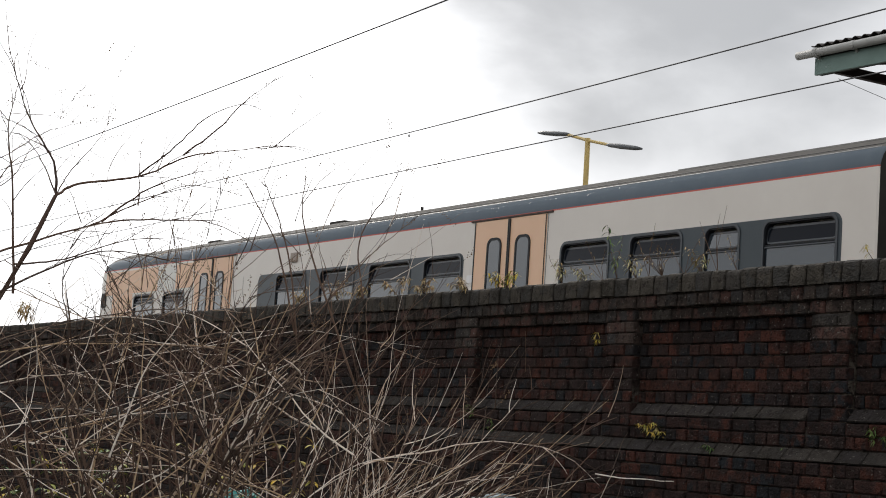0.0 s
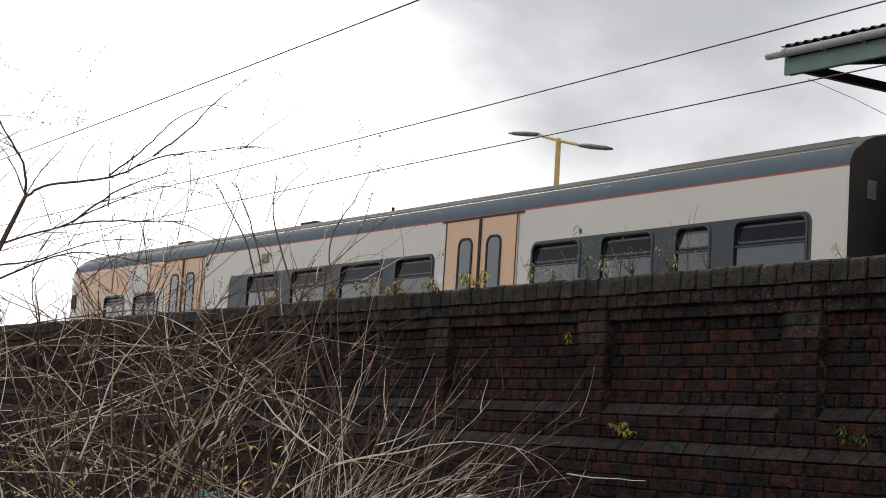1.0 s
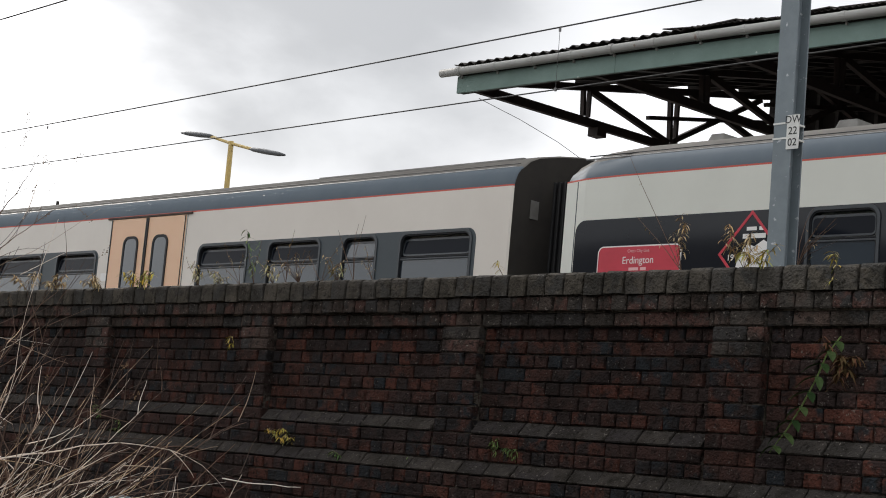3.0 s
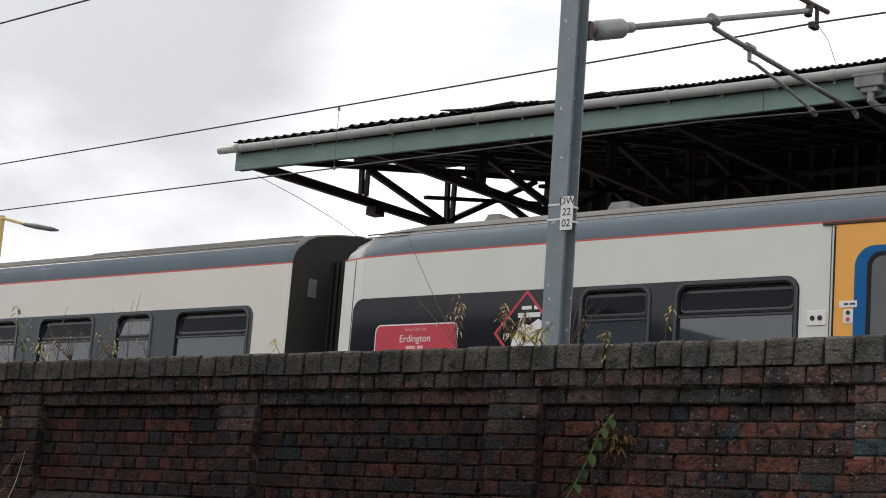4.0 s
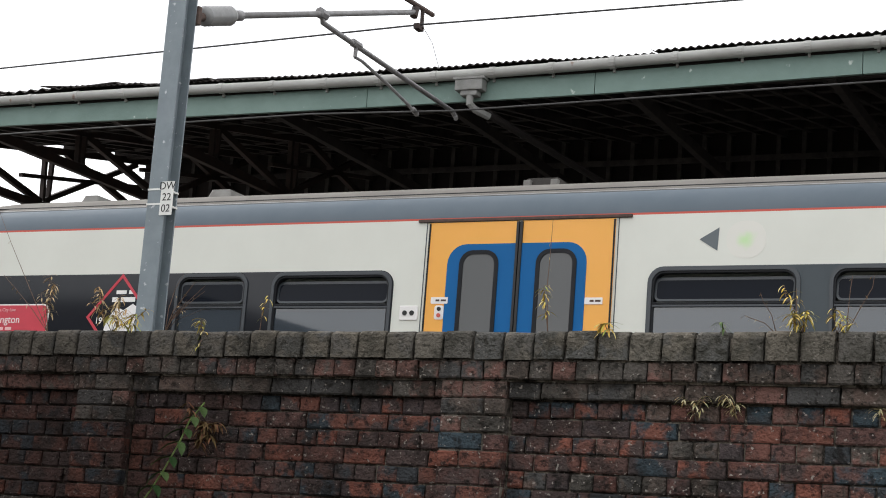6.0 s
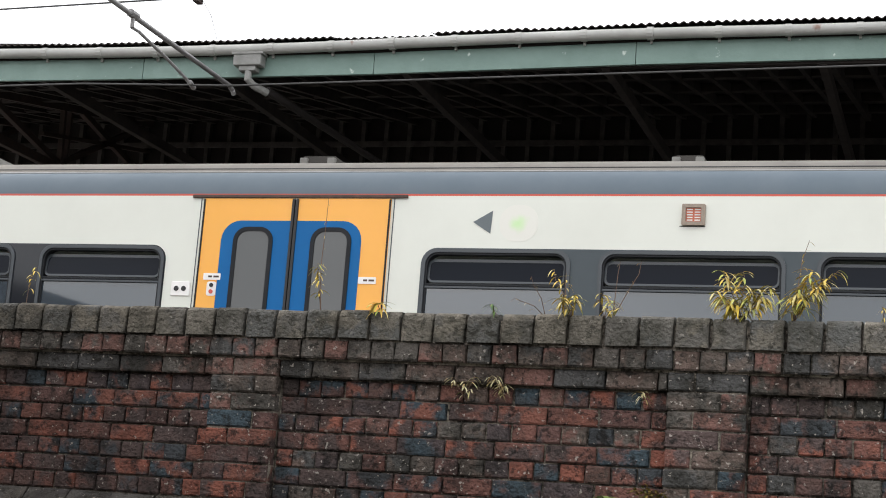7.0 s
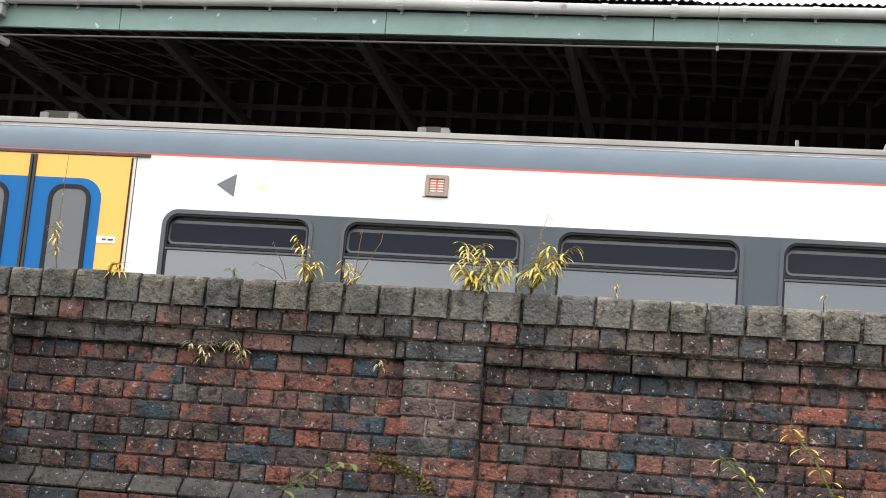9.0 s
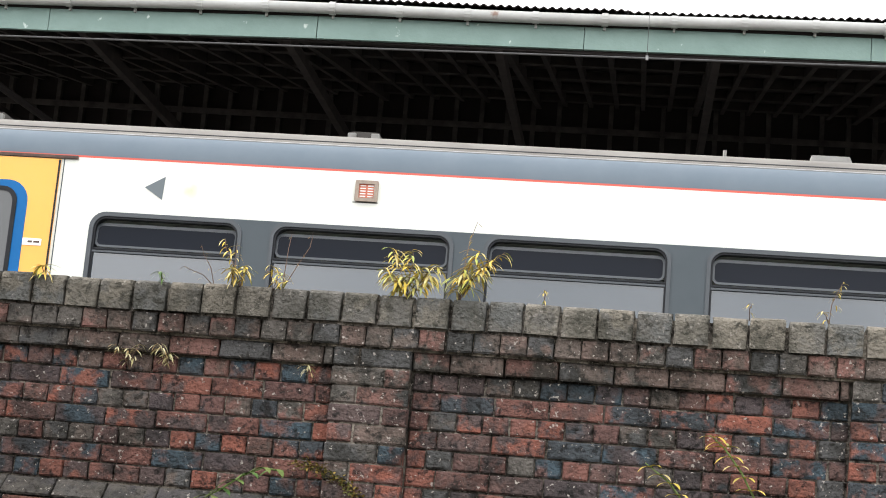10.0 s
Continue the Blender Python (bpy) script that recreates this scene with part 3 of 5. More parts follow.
def corrugated(bm, x0, x1, y0, y1, z0, slope, pitch=0.146, amp=0.03, lift=None):
    n = int((x1 - x0) / (pitch / 8))
    rows = []
    for y in (y0, y1):
        for dz in (0, 0.008):
            rows.append([bm.verts.new((x0 + (x1 - x0) * i / n, y, z0 + slope * (y - y0) + dz + amp * (0.5 + 0.5 * math.cos(math.tau * (x0 + (x1 - x0) * i / n) / pitch)) + (lift(x0 + (x1 - x0) * i / n) if lift else 0))) for i in range(n + 1)])
    for a, b in ((rows[0], rows[2]), (rows[1], rows[3]), (rows[0], rows[1]), (rows[2], rows[3])):
        for i in range(n):
            bm.faces.new((a[i], a[i + 1], b[i + 1], b[i]))
    return bm


seed = random.Random(4)
x = X0
while x < X1:
    # coarse old sheets over the end bays, finer ones after them
    old = x < -13.0
    w = 0.98 if old else 1.02
    tip = seed.uniform(-0.010, 0.016) + (0.045 if -13.7 < x < -12.8 else 0.0)
    bm = bmesh.new()
    sag_ = seed.uniform(-0.012, 0.012) + (0.03 if -14.5 < x < -13.0 else 0.0)
    corrugated(bm, x, min(x + w, X1), -0.07 + seed.uniform(-0.025, 0.02), 7.2, 5.535 + tip, SLOPE, 0.163 if old else 0.0825, 0.036 if old else 0.022, lift=lambda u, s=sag_, c=x: s * (u - c) + sag_of_eaves(u))
    part("roof_sheet", bm, M_SHEET, canopy)
    x += w
# loose slates slipped over the joint of the two kinds of sheet
for x, y, z, tilt in ((-12.95, -0.06, 5.60, 4), (-12.45, -0.09, 5.585, -3), (-11.9, -0.05, 5.575, 2), (-11.2, -0.08, 5.575, -2), (-10.5, -0.06, 5.57, 1.5)):
    bm = bmesh.new()
    box(bm, -0.3, 0.3, 0.0, 0.5, 0.0, 0.014, 0.003)
    ob = part("loose_slate", bm, M_SHEET, canopy)
    ob.matrix_basis = pose(x, y, z + sag_of_eaves(x), 11, tilt, 0)
# timber eaves board showing between sheet and gutter
xs_e = [X0 + 0.02 + k * 1.28 for k in range(24)]
for a, b in zip(xs_e, xs_e[1:]):
    bm = bmesh.new()
    box(bm, a, b - 0.004, -0.012, 0.03, 5.41, 5.53)
    part("eaves_board", settle(bm), M_TIMBER, canopy)
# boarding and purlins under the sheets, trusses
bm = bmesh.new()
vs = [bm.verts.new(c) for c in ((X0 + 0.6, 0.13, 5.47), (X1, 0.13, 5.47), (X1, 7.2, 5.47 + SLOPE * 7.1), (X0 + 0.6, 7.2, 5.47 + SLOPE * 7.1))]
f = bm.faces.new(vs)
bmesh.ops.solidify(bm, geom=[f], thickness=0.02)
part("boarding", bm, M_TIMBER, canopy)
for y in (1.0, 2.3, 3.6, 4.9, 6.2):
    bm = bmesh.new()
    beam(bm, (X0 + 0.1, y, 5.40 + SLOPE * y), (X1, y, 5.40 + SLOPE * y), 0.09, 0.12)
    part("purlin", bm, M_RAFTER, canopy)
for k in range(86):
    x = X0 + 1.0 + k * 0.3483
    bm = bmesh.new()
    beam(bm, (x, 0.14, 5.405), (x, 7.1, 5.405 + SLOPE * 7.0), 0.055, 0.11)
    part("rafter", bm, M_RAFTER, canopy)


def truss(x, full=False):
    t = bmesh.new()
    top = lambda y: 5.33 + SLOPE * y
    beam(t, (x, 0.06, 5.25), (x, 6.9, 5.30), 0.08, 0.12)
    ob = part("truss", t, M_STEELDK if full else M_RAFTER, canopy)
    for a, b, w in (((0.1, top(0.1)), (6.9, top(6.9)), 0.1), ((2.25, 5.34), (2.22, 5.80), 0.05), ((2.36, 5.34), (2.36, 5.80), 0.035), ((2.35, 5.74), (4.2, 5.34), 0.09), ((4.25, 5.36), (4.2, 6.1), 0.06), ((4.38, 5.36), (4.38, 6.1), 0.05), ((4.3, 5.38), (6.5, 6.5), 0.08), ((4.7, 6.2), (6.7, 5.75), 0.09), ((3.7, 5.62), (6.8, 6.2), 0.055))[:None if full else 1]:
        t = bmesh.new()
        beam(t, (x, a[0], a[1]), (x, b[0], b[1]), 0.07, w)
        part("strut", t, M_STEELDK if full else M_RAFTER, ob)
    return ob


for k in range(15):
    truss(-16.45 + 2.09 * k, k < 3)
bm = bmesh.new()
box(bm, -16.48, -16.30, 2.42, 2.62, 5.08, 5.20)
part("bracket", bm, M_STEELDK, canopy)
# dark wall added to close the back, so light stays out from underneath
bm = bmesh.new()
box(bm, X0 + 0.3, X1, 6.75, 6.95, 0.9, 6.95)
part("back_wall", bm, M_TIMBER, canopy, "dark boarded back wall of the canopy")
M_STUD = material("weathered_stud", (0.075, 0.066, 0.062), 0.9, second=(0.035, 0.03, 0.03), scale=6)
for k in range(86):
    bm = bmesh.new()
    box(bm, -16.2 + 0.3483 * k, -16.14 + 0.3483 * k, 6.66, 6.75, 4.6, 6.70)
    part("stud", bm, M_STUD, canopy)
for z in (5.45, 6.22):
    bm = bmesh.new()
    box(bm, X0 + 0.32, X1, 6.63, 6.66, z, z + 0.08)
    part("wall_rail", bm, M_STUD, canopy)
for k in range(7):
    bm = bmesh.new()
    tube(bm, [(-12.27 + 4.18 * k, 4.3, 0.9), (-12.27 + 4.18 * k, 4.3, 5.3)], 0.09, 12)
    part("column", bm, M_STEELDK, canopy)

# ---- overhead line ----
mast = thing("line_mast", "galvanised steel H-section mast carrying the overhead line", "mast", pose(-7.625, 10.5, EYE) @ Euler((0, 0.003, 0)).to_matrix().to_4x4())
bm = bmesh.new()
box(bm, -0.08, 0.08, 0.0, 0.013, -0.9, 6.6, 0.003)
box(bm, -0.08, 0.08, 0.145, 0.158, -0.9, 6.6, 0.003)
box(bm, -0.005, 0.005, 0.013, 0.145, -0.9, 6.6)
part("column", bm, M_GALV, mast)
bm = bmesh.new()
box(bm, -0.3, 0.3, -0.22, 0.38, -1.3, -0.85, 0.02)
part("foundation", bm, M_CONC, mast)


# ---- lettering ----
def lettering(body, size, at, mat, parent, name="lettering", spread=1.0, turn=None):
    """Built-in-font letters as a thin mesh, upright in the x, z plane and facing -y."""
    cu = bpy.data.curves.new(name, "FONT")
    cu.body, cu.size, cu.align_x, cu.align_y, cu.extrude = body, size, "CENTER", "CENTER", 0.0006
    tmp = new(name, cu)
    bpy.context.view_layer.update()
    me = bpy.data.meshes.new_from_object(tmp.evaluated_get(bpy.context.evaluated_depsgraph_get()))
    bpy.data.objects.remove(tmp)
    me.materials.clear()
    ob = link(name, me, parent, mats=[mat])
    ob.matrix_basis = (turn or Matrix()) @ pose(*at, 90, 0, 0) @ Matrix.Diagonal((spread, 1, 1, 1))
    return ob


def bars(parent, x0, x1, z, h, y, mat, cuts, name="printed_bar"):
    """A line of unreadable print as plain bars."""
    w = (x1 - x0) / sum(cuts)
    x = x0
    for i, c in enumerate(cuts):
        if i % 2 == 0:
            bm = bmesh.new()
            box(bm, x, x + c * w, y - 0.001, y, z - h / 2, z + h / 2)
            part(name, bm, mat, parent)
        x += c * w


M_SIGNRED = material("vinyl_red", (0.55, 0.035, 0.06), 0.35, second=(0.48, 0.03, 0.05), scale=3)
M_VWHITE = material("vinyl_white", (0.78, 0.76, 0.74), 0.4)
M_PINK = material("vinyl_pink_print", (0.75, 0.45, 0.45), 0.4)
M_ARROW = material("vinyl_grey", (0.10, 0.12, 0.13), 0.4)


def spray_material(name, centre, reach, paint, colour):
    """Sprayed paint that thins out to nothing from its centre, on the carriage's own paint."""
    m = bpy.data.materials.new(name)
    m.use_nodes = True
    n, l = m.node_tree.nodes, m.node_tree.links
    b = n["Principled BSDF"]
    b.inputs["Roughness"].default_value = 0.4
    co, dist, edge, fade, mix = n.new("ShaderNodeTexCoord"), n.new("ShaderNodeVectorMath"), n.new("ShaderNodeTexNoise"), n.new("ShaderNodeMapRange"), n.new("ShaderNodeMix")
    dist.operation, mix.data_type = "DISTANCE", "RGBA"
    dist.inputs[1].default_value = centre
    edge.inputs["Scale"].default_value = 9.0
    wob = n.new("ShaderNodeMath")
    wob.operation = "MULTIPLY_ADD"
    wob.inputs[1].default_value = reach
    l.new(co.outputs["Object"], dist.inputs[0])
    l.new(co.outputs["Object"], edge.inputs["Vector"])
    l.new(edge.outputs["Fac"], wob.inputs[0])
    l.new(dist.outputs["Value"], wob.inputs[2])
    fade.interpolation_type = "SMOOTHSTEP"
    fade.inputs["From Min"].default_value, fade.inputs["From Max"].default_value = reach * 1.45, reach * 0.5
    l.new(wob.outputs["Value"], fade.inputs["Value"])
    l.new(fade.outputs["Result"], mix.inputs["Factor"])
    mix.inputs["A"].default_value, mix.inputs["B"].default_value = (*paint, 1), (*colour, 1)
    l.new(mix.outputs["Result"], b.inputs["Base Color"])
    return m


M_SPRAY = spray_material("spray_green", (-3.82, 0, 2.95), 0.10, (0.70, 0.69, 0.63), (0.52, 0.74, 0.38))
M_LIGHTRED = material("indicator_red", (0.55, 0.10, 0.04), 0.35, second=(0.45, 0.12, 0.06), scale=30)
M_BRONZE = material("indicator_frame", (0.30, 0.235, 0.18), 0.4, second=(0.22, 0.17, 0.13), scale=30)
M_CREAM = material("paint_cab_cream", (0.72, 0.70, 0.64), 0.35, second=(0.64, 0.62, 0.57), scale=2)
M_POD = material("roof_pod_grey", (0.22, 0.215, 0.20), 0.65, second=(0.14, 0.135, 0.125), scale=4)

# name board in the window band
board = part("name_board", slab(bmesh.new(), rounded(-11.62, -10.555, 2.135, 2.462, 0.07), -0.0085, -0.005), M_VWHITE, car_b, "red name board with a white rim and white letters")
part("red_field", slab(bmesh.new(), rounded(-11.607, -10.568, 2.148, 2.449, 0.06), -0.0105, -0.008), M_SIGNRED, board, "red vinyl")
lettering("Erdington", 0.103, (-11.09, -0.0125, 2.31), M_VWHITE, board)
lettering("Cross City Line", 0.044, (-11.09, -0.0125, 2.405), M_PINK, board)
bars(board, -11.20, -10.98, 2.225, 0.03, -0.0115, M_PINK, (5, 1, 3))

# diamond map emblem
dia = bmesh.new()
cx, cz = -9.745, 2.335
o = [(cx, cz - 0.41), (cx + 0.37, cz), (cx, cz + 0.41), (cx - 0.37, cz)]
i = [(cx, cz - 0.37), (cx + 0.335, cz), (cx, cz + 0.37), (cx - 0.335, cz)]
diamond = part("diamond_emblem", ring(dia, o, i, -0.0085, -0.0045), M_SIGNRED, car_b, "red diamond outline with white print")
lettering("19", 0.085, (-9.97, -0.0062, 2.30), M_VWHITE, diamond)
bars(diamond, -9.80, -9.60, 2.57, 0.035, -0.006, M_VWHITE, (4, 1, 2))
bars(diamond, -9.84, -9.58, 2.50, 0.045, -0.006, M_VWHITE, (2, 1, 5))
bm = bmesh.new()
slab(bm, [(-9.93, 2.10), (-9.52, 2.12), (-9.50, 2.40), (-9.60, 2.46), (-9.70, 2.40), (-9.78, 2.43), (-9.88, 2.30)], -0.0075, -0.0045)
part("pale_panel", bm, M_VWHITE, diamond, "pale printed panel")

# sockets, door controls and notices
sock = part("socket_plate", slab(bmesh.new(), rounded(-6.825, -6.65, 2.305, 2.43, 0.012), -0.012, 0.001, 0.004), M_VWHITE, car_b, "white plate with two dark sockets")
for sx in (-6.772, -6.704):
    bm = bmesh.new()
    tube(bm, [(sx, -0.018, 2.367), (sx, -0.002, 2.367)], 0.022, 12)
    part("socket", bm, M_INK, sock)
for a, b, z in ((-6.53, -6.372, 2.473), (-5.14, -4.985, 2.462)):
    st = part("door_notice", slab(bmesh.new(), rounded(a, b, z - 0.028, z + 0.028, 0.006), -0.018, -0.0125), M_VWHITE, car_b, "small white notice")
    bars(st, a + 0.045, b - 0.015, z, 0.016, -0.0185, M_RUST, (3, 1, 4))
ctl = part("door_control", slab(bmesh.new(), rounded(-6.49, -6.405, 2.31, 2.43, 0.02), -0.018, -0.0125), M_VWHITE, car_b, "white door button plate")
for z, m in ((2.40, M_INK), (2.345, M_RED)):
    bm = bmesh.new()
    tube(bm, [(-6.447, -0.026, z), (-6.447, -0.016, z)], 0.018, 12)
    part("button", bm, m, ctl)
bm = bmesh.new()
slab(bm, [(-4.2, 2.957), (-4.05, 2.862), (-4.04, 3.05)], -0.004, 0.001)
part("arrow_mark", bm, M_ARROW, car_b, "dark grey triangular arrow")
bm = bmesh.new()
slab(bm, rounded(-3.98, -3.66, 2.80, 3.10, 0.14), -0.002, 0.001)
part("spray_mark", bm, M_SPRAY, car_b, "faint green spray paint")
# indicator lamp in a bevelled frame
ind = part("indicator_frame", ring(bmesh.new(), rounded(-2.512, -2.332, 2.938, 3.105, 0.008), rounded(-2.482, -2.362, 2.966, 3.077, 0.004), -0.03, 0.001), M_BRONZE, car_b, "bronze framed red indicator")
part("indicator_face", slab(bmesh.new(), rounded(-2.485, -2.359, 2.963, 3.08, 0.004), -0.012, 0.0), M_LIGHTRED, ind, "dull red lens")
for k in range(5):
    for a, b in ((-2.474, -2.43), (-2.414, -2.37)):
        bm = bmesh.new()
        box(bm, a, b, -0.016, -0.011, 2.975 + 0.021 * k, 2.984 + 0.021 * k)
        part("louvre", bm, M_CREAM, ind)
# thin dark strip laid below the frame in place of its shadow
bm = bmesh.new()
box(bm, -2.53, -2.33, -0.003, 0.0, 2.930, 2.936)
part("frame_shadow_gap", bm, M_RUBBER, ind)

# seats inside
M_SEAT = material("seat_moquette", (0.05, 0.07, 0.14), 0.9, second=(0.08, 0.05, 0.06), scale=30)
for car, a, b in ((car_b, -4.4, 5.0), (car_b, -8.2, -7.0), (car_a, -18.3, -13.6), (car_a, -27.0, -21.1)):
    x = a
    while x < b:
        for y in (0.32, 1.95):
            bm = bmesh.new()
            box(bm, x, x + 0.12, y, y + 0.5, 1.45, 2.28, 0.04)
            box(bm, x + 0.1, x + 0.5, y, y + 0.5, 1.42, 1.56, 0.03)
            part("seat", bm, M_SEAT, car)
        x += 0.82

# roof gear
def pod(car, x0, x1, y, z, h, dark=False):
    bm = bmesh.new()
    box(bm, x0, x1, y - 0.16, y + 0.2, z, z + h, 0.02)
    for v in bm.verts:
        if v.co.z > z + h * 0.5:
            v.co.x += (-1 if v.co.x > (x0 + x1) / 2 else 1) * 0.03
            v.co.y += 0.03 if v.co.y < y else 0
    p = part("roof_pod", bm, M_DIRT if dark else M_POD, car)
    if dark:
        for a in (x0 + 0.02, x1 - 0.09):
            b2 = bmesh.new()
            box(b2, a, a + 0.07, y - 0.175, y - 0.12, z, z + h * 0.8, 0.006)
            part("pod_cheek", b2, M_POD, p)
    return p


for x0, x1, z, h, d in ((-11.17, -10.94, 3.68, 0.12, False), (-9.62, -9.34, 3.68, 0.13, False), (-6.225, -5.85, 3.66, 0.14, True), (-2.84, -2.53, 3.66, 0.125, True), (1.0, 1.38, 3.66, 0.125, False)):
    pod(car_b, x0, x1, 1.18, z, h, d)
bm = bmesh.new()
tube(bm, [(0.335, 1.18, 3.6), (0.335, 1.18, 3.815)], 0.016, 8)
part("roof_aerial", bm, M_POD, car_b)
for x0, x1 in ((-27.1, -26.56), (-32.36, -31.8)):
    bm = bmesh.new()
    box(bm, x0, x1, 1.05, 1.5, 3.70, 3.775, 0.01)
    part("roof_aerial_board", bm, M_DIRT, car_a)
bm = bmesh.new()
tube(bm, [(-24.15, 1.18, 3.6), (-24.15, 1.18, 3.82)], 0.025, 8)
part("roof_aerial", bm, M_DIRT, car_a)
# roof gutter strips and the raised walkway of the roof
for car, a, b in ((car_a, -34.6, -13.0), (car_b, -12.0, 11.1)):
    bm = bmesh.new()
    tube(bm, [(a, 0.128, 3.408), (b, 0.128, 3.408)], 0.008, 6)
    part("rain_strip", bm, M_PORC, car, "pale rain strip along the roof edge")
    bm = bmesh.new()
    tube(bm, [(a, 0.182, 3.452), (b, 0.182, 3.452)], 0.007, 6)
    part("roof_seam", bm, M_RUBBER, car)
bm = bmesh.new()
box(bm, -16.6, -13.1, 0.32, 0.9, 3.45, 3.556, 0.02)
part("roof_fairing", bm, M_POD, car_a, "grey fairing on the roof edge")
# thin vertical joint lines of the body
for car, xs_ in ((car_b, (-11.97, -6.625, -4.885)), (car_a, (-18.83, -20.63, -28.7, -30.43))):
    for x in xs_:
        bm = bmesh.new()
        box(bm, x - 0.004, x + 0.004, -0.003, 0.002, 1.0, 3.15)
        part("body_joint", bm, M_WINBAND, car)
# gangway and end fittings
gang = part("gangway", bmesh.new(), M_RUBBER, car_a, "black ribbed gangway between the carriages")
for k in range(9):
    bm = bmesh.new()
    x = -12.92 + 0.075 * k
    box(bm, x, x + 0.05, 0.62, 2.18, 1.0, 3.32, 0.015)
    part("rib", bm, M_RUBBER, gang)
bm = bmesh.new()
box(bm, -12.92, -12.25, 0.66, 2.14, 1.04, 3.28)
bm.to_mesh(gang.data)
bm.free()
bm = bmesh.new()
slab(bm, rounded(0.28, 0.40, 2.86, 3.06, 0.005), -12.886, -12.897)
for v in bm.verts:
    v.co.x, v.co.y = v.co.y, v.co.x
part("end_label", bm, M_POD, car_a, "small grey label")
# cab panels of glare-paled orange and pale bands
for x0, x1, z0, z1, m in ((-35.05, -30.45, 2.66, 3.13, M_ORANGE), (-32.2, -31.3, 2.655, 3.135, M_CREAM), (-30.42, -28.70, 1.1, 3.15, M_ORANGE), (-34.6, -33.5, 1.5, 2.655, M_ORANGE)):
    bm = bmesh.new()
    slab(bm, rounded(x0, x1, z0, z1, 0.02), -0.007 if m is M_CREAM else -0.004, 0.001)
    part("paint_panel", bm, m, car_a)
bm = bmesh.new()
slab(bm, rounded(-35.25, -35.02, 2.42, 2.72, 0.03), -0.006, 0.02)
part("cab_mirror_window", bm, M_INK, car_a)
bm = bmesh.new()
box(bm, -26.36, -26.13, -0.03, 0.0, 2.90, 3.06, 0.006)
part("indicator_lamp", bm, M_BRONZE, car_a)
part("door_notice", slab(bmesh.new(), rounded(-20.77, -20.63, 2.30, 2.41, 0.01), -0.006, 0.001), M_VWHITE, car_a)
# bogies
for car, xs_ in ((car_a, (-32.2, -16.2)), (car_b, (-9.2, 7.8))):
    for x in xs_:
        bm = bmesh.new()
        box(bm, x - 1.8, x + 1.8, 0.45, 0.62, 0.35, 0.62, 0.03)
        box(bm, x - 1.8, x + 1.8, 2.18, 2.35, 0.35, 0.62, 0.03)
        box(bm, x - 0.4, x + 0.4, 0.5, 2.3, 0.4, 0.95, 0.03)
        bogie = part("bogie", bm, M_UNDER, car)
        for wx in (x - 1.25, x + 1.25):
            for wy in (0.66, 2.02):
                bm = bmesh.new()
                tube(bm, [(wx, wy, 0.42), (wx, wy + 0.13, 0.42)], 0.42, 24)
                part("wheel", bm, M_UNDER, bogie)

# ---- mast fittings, cantilever and wires ----
plate = part("number_plate", slab(bmesh.new(), rounded(0.045, 0.155, 2.725, 2.985, 0.006), -0.012, -0.006), M_SIGN, mast, "white plate with black letters")
for body_, z in (("DW", 2.948), ("22", 2.862), ("02", 2.775)):
    lettering(body_, 0.082, (0.10, -0.0135, z), M_INK, plate)
for z in (2.93, 2.815):
    bm = bmesh.new()
    box(bm, -0.084, 0.084, -0.004, 0.162, z - 0.007, z + 0.007)
    part("strap", bm, M_SIGN, mast)

canti = thing("cantilever_arm", "grey tubular cantilever with ribbed insulator on the mast", "cantilever", pose(-7.56, 10.5, EYE))
bm = bmesh.new()
box(bm, -0.10, 0.05, 0.155, 0.20, 4.28, 4.43, 0.008)
tube(bm, [(0, 0.19, 4.35), (0, 0.30, 4.39)], 0.035, 10)
part("mast_bracket", bm, M_RUST, canti)
bm = bmesh.new()
prof = [(0.28, 0.05)]
for k in range(7):
    prof += [(0.31 + 0.055 * k, 0.082), (0.33 + 0.055 * k, 0.070)]
prof += [(0.70, 0.05)]
d = Vector((0, 2.97, 1.06)).normalized()
base = Vector((0, 0.0, 4.29))
tube(bm, [base + d * (q[0] * 1.06) for q in prof], [q[1] for q in prof], 16)
part("insulator", bm, M_PORC, canti, "ribbed grey insulator", True)
bm = bmesh.new()
tube(bm, [base + d * 0.74, base + d * 0.86], 0.045, 10)
tube(bm, [base + d * 0.80, base + d * 4.05], 0.027, 10)
part("top_tube", bm, M_GALV2, canti, smooth=True)
bm = bmesh.new()
tube(bm, [(0, 3.25, 5.70), (0, 4.2, 5.755)], 0.026, 8)
tube(bm, [(0, 0.15, 5.72), (0, 3.25, 5.70)], 0.02, 8)
part("tie_rod", bm, M_RUST, canti, "dark rusty tie rod")
bm = bmesh.new()
tube(bm, [(0, 3.8, 5.60), (0, 3.83, 5.70)], 0.04, 8)
tube(bm, [(0, 3.98, 5.73), (0, 3.98, 5.58), (0.02, 3.94, 5.52)], 0.022, 8)
box(bm, -0.03, 0.03, 3.86, 3.98, 5.50, 5.56, 0.008)
part("wire_clamp", bm, M_STEELDK, canti)
bm = bmesh.new()
tube(bm, [(0, 2.08, 5.03), (0, 2.10, 4.96), (0, 2.3, 4.955), (0, 4.80, 4.93)], 0.024, 10)
part("registration_tube", bm, M_GALV2, canti, smooth=True)
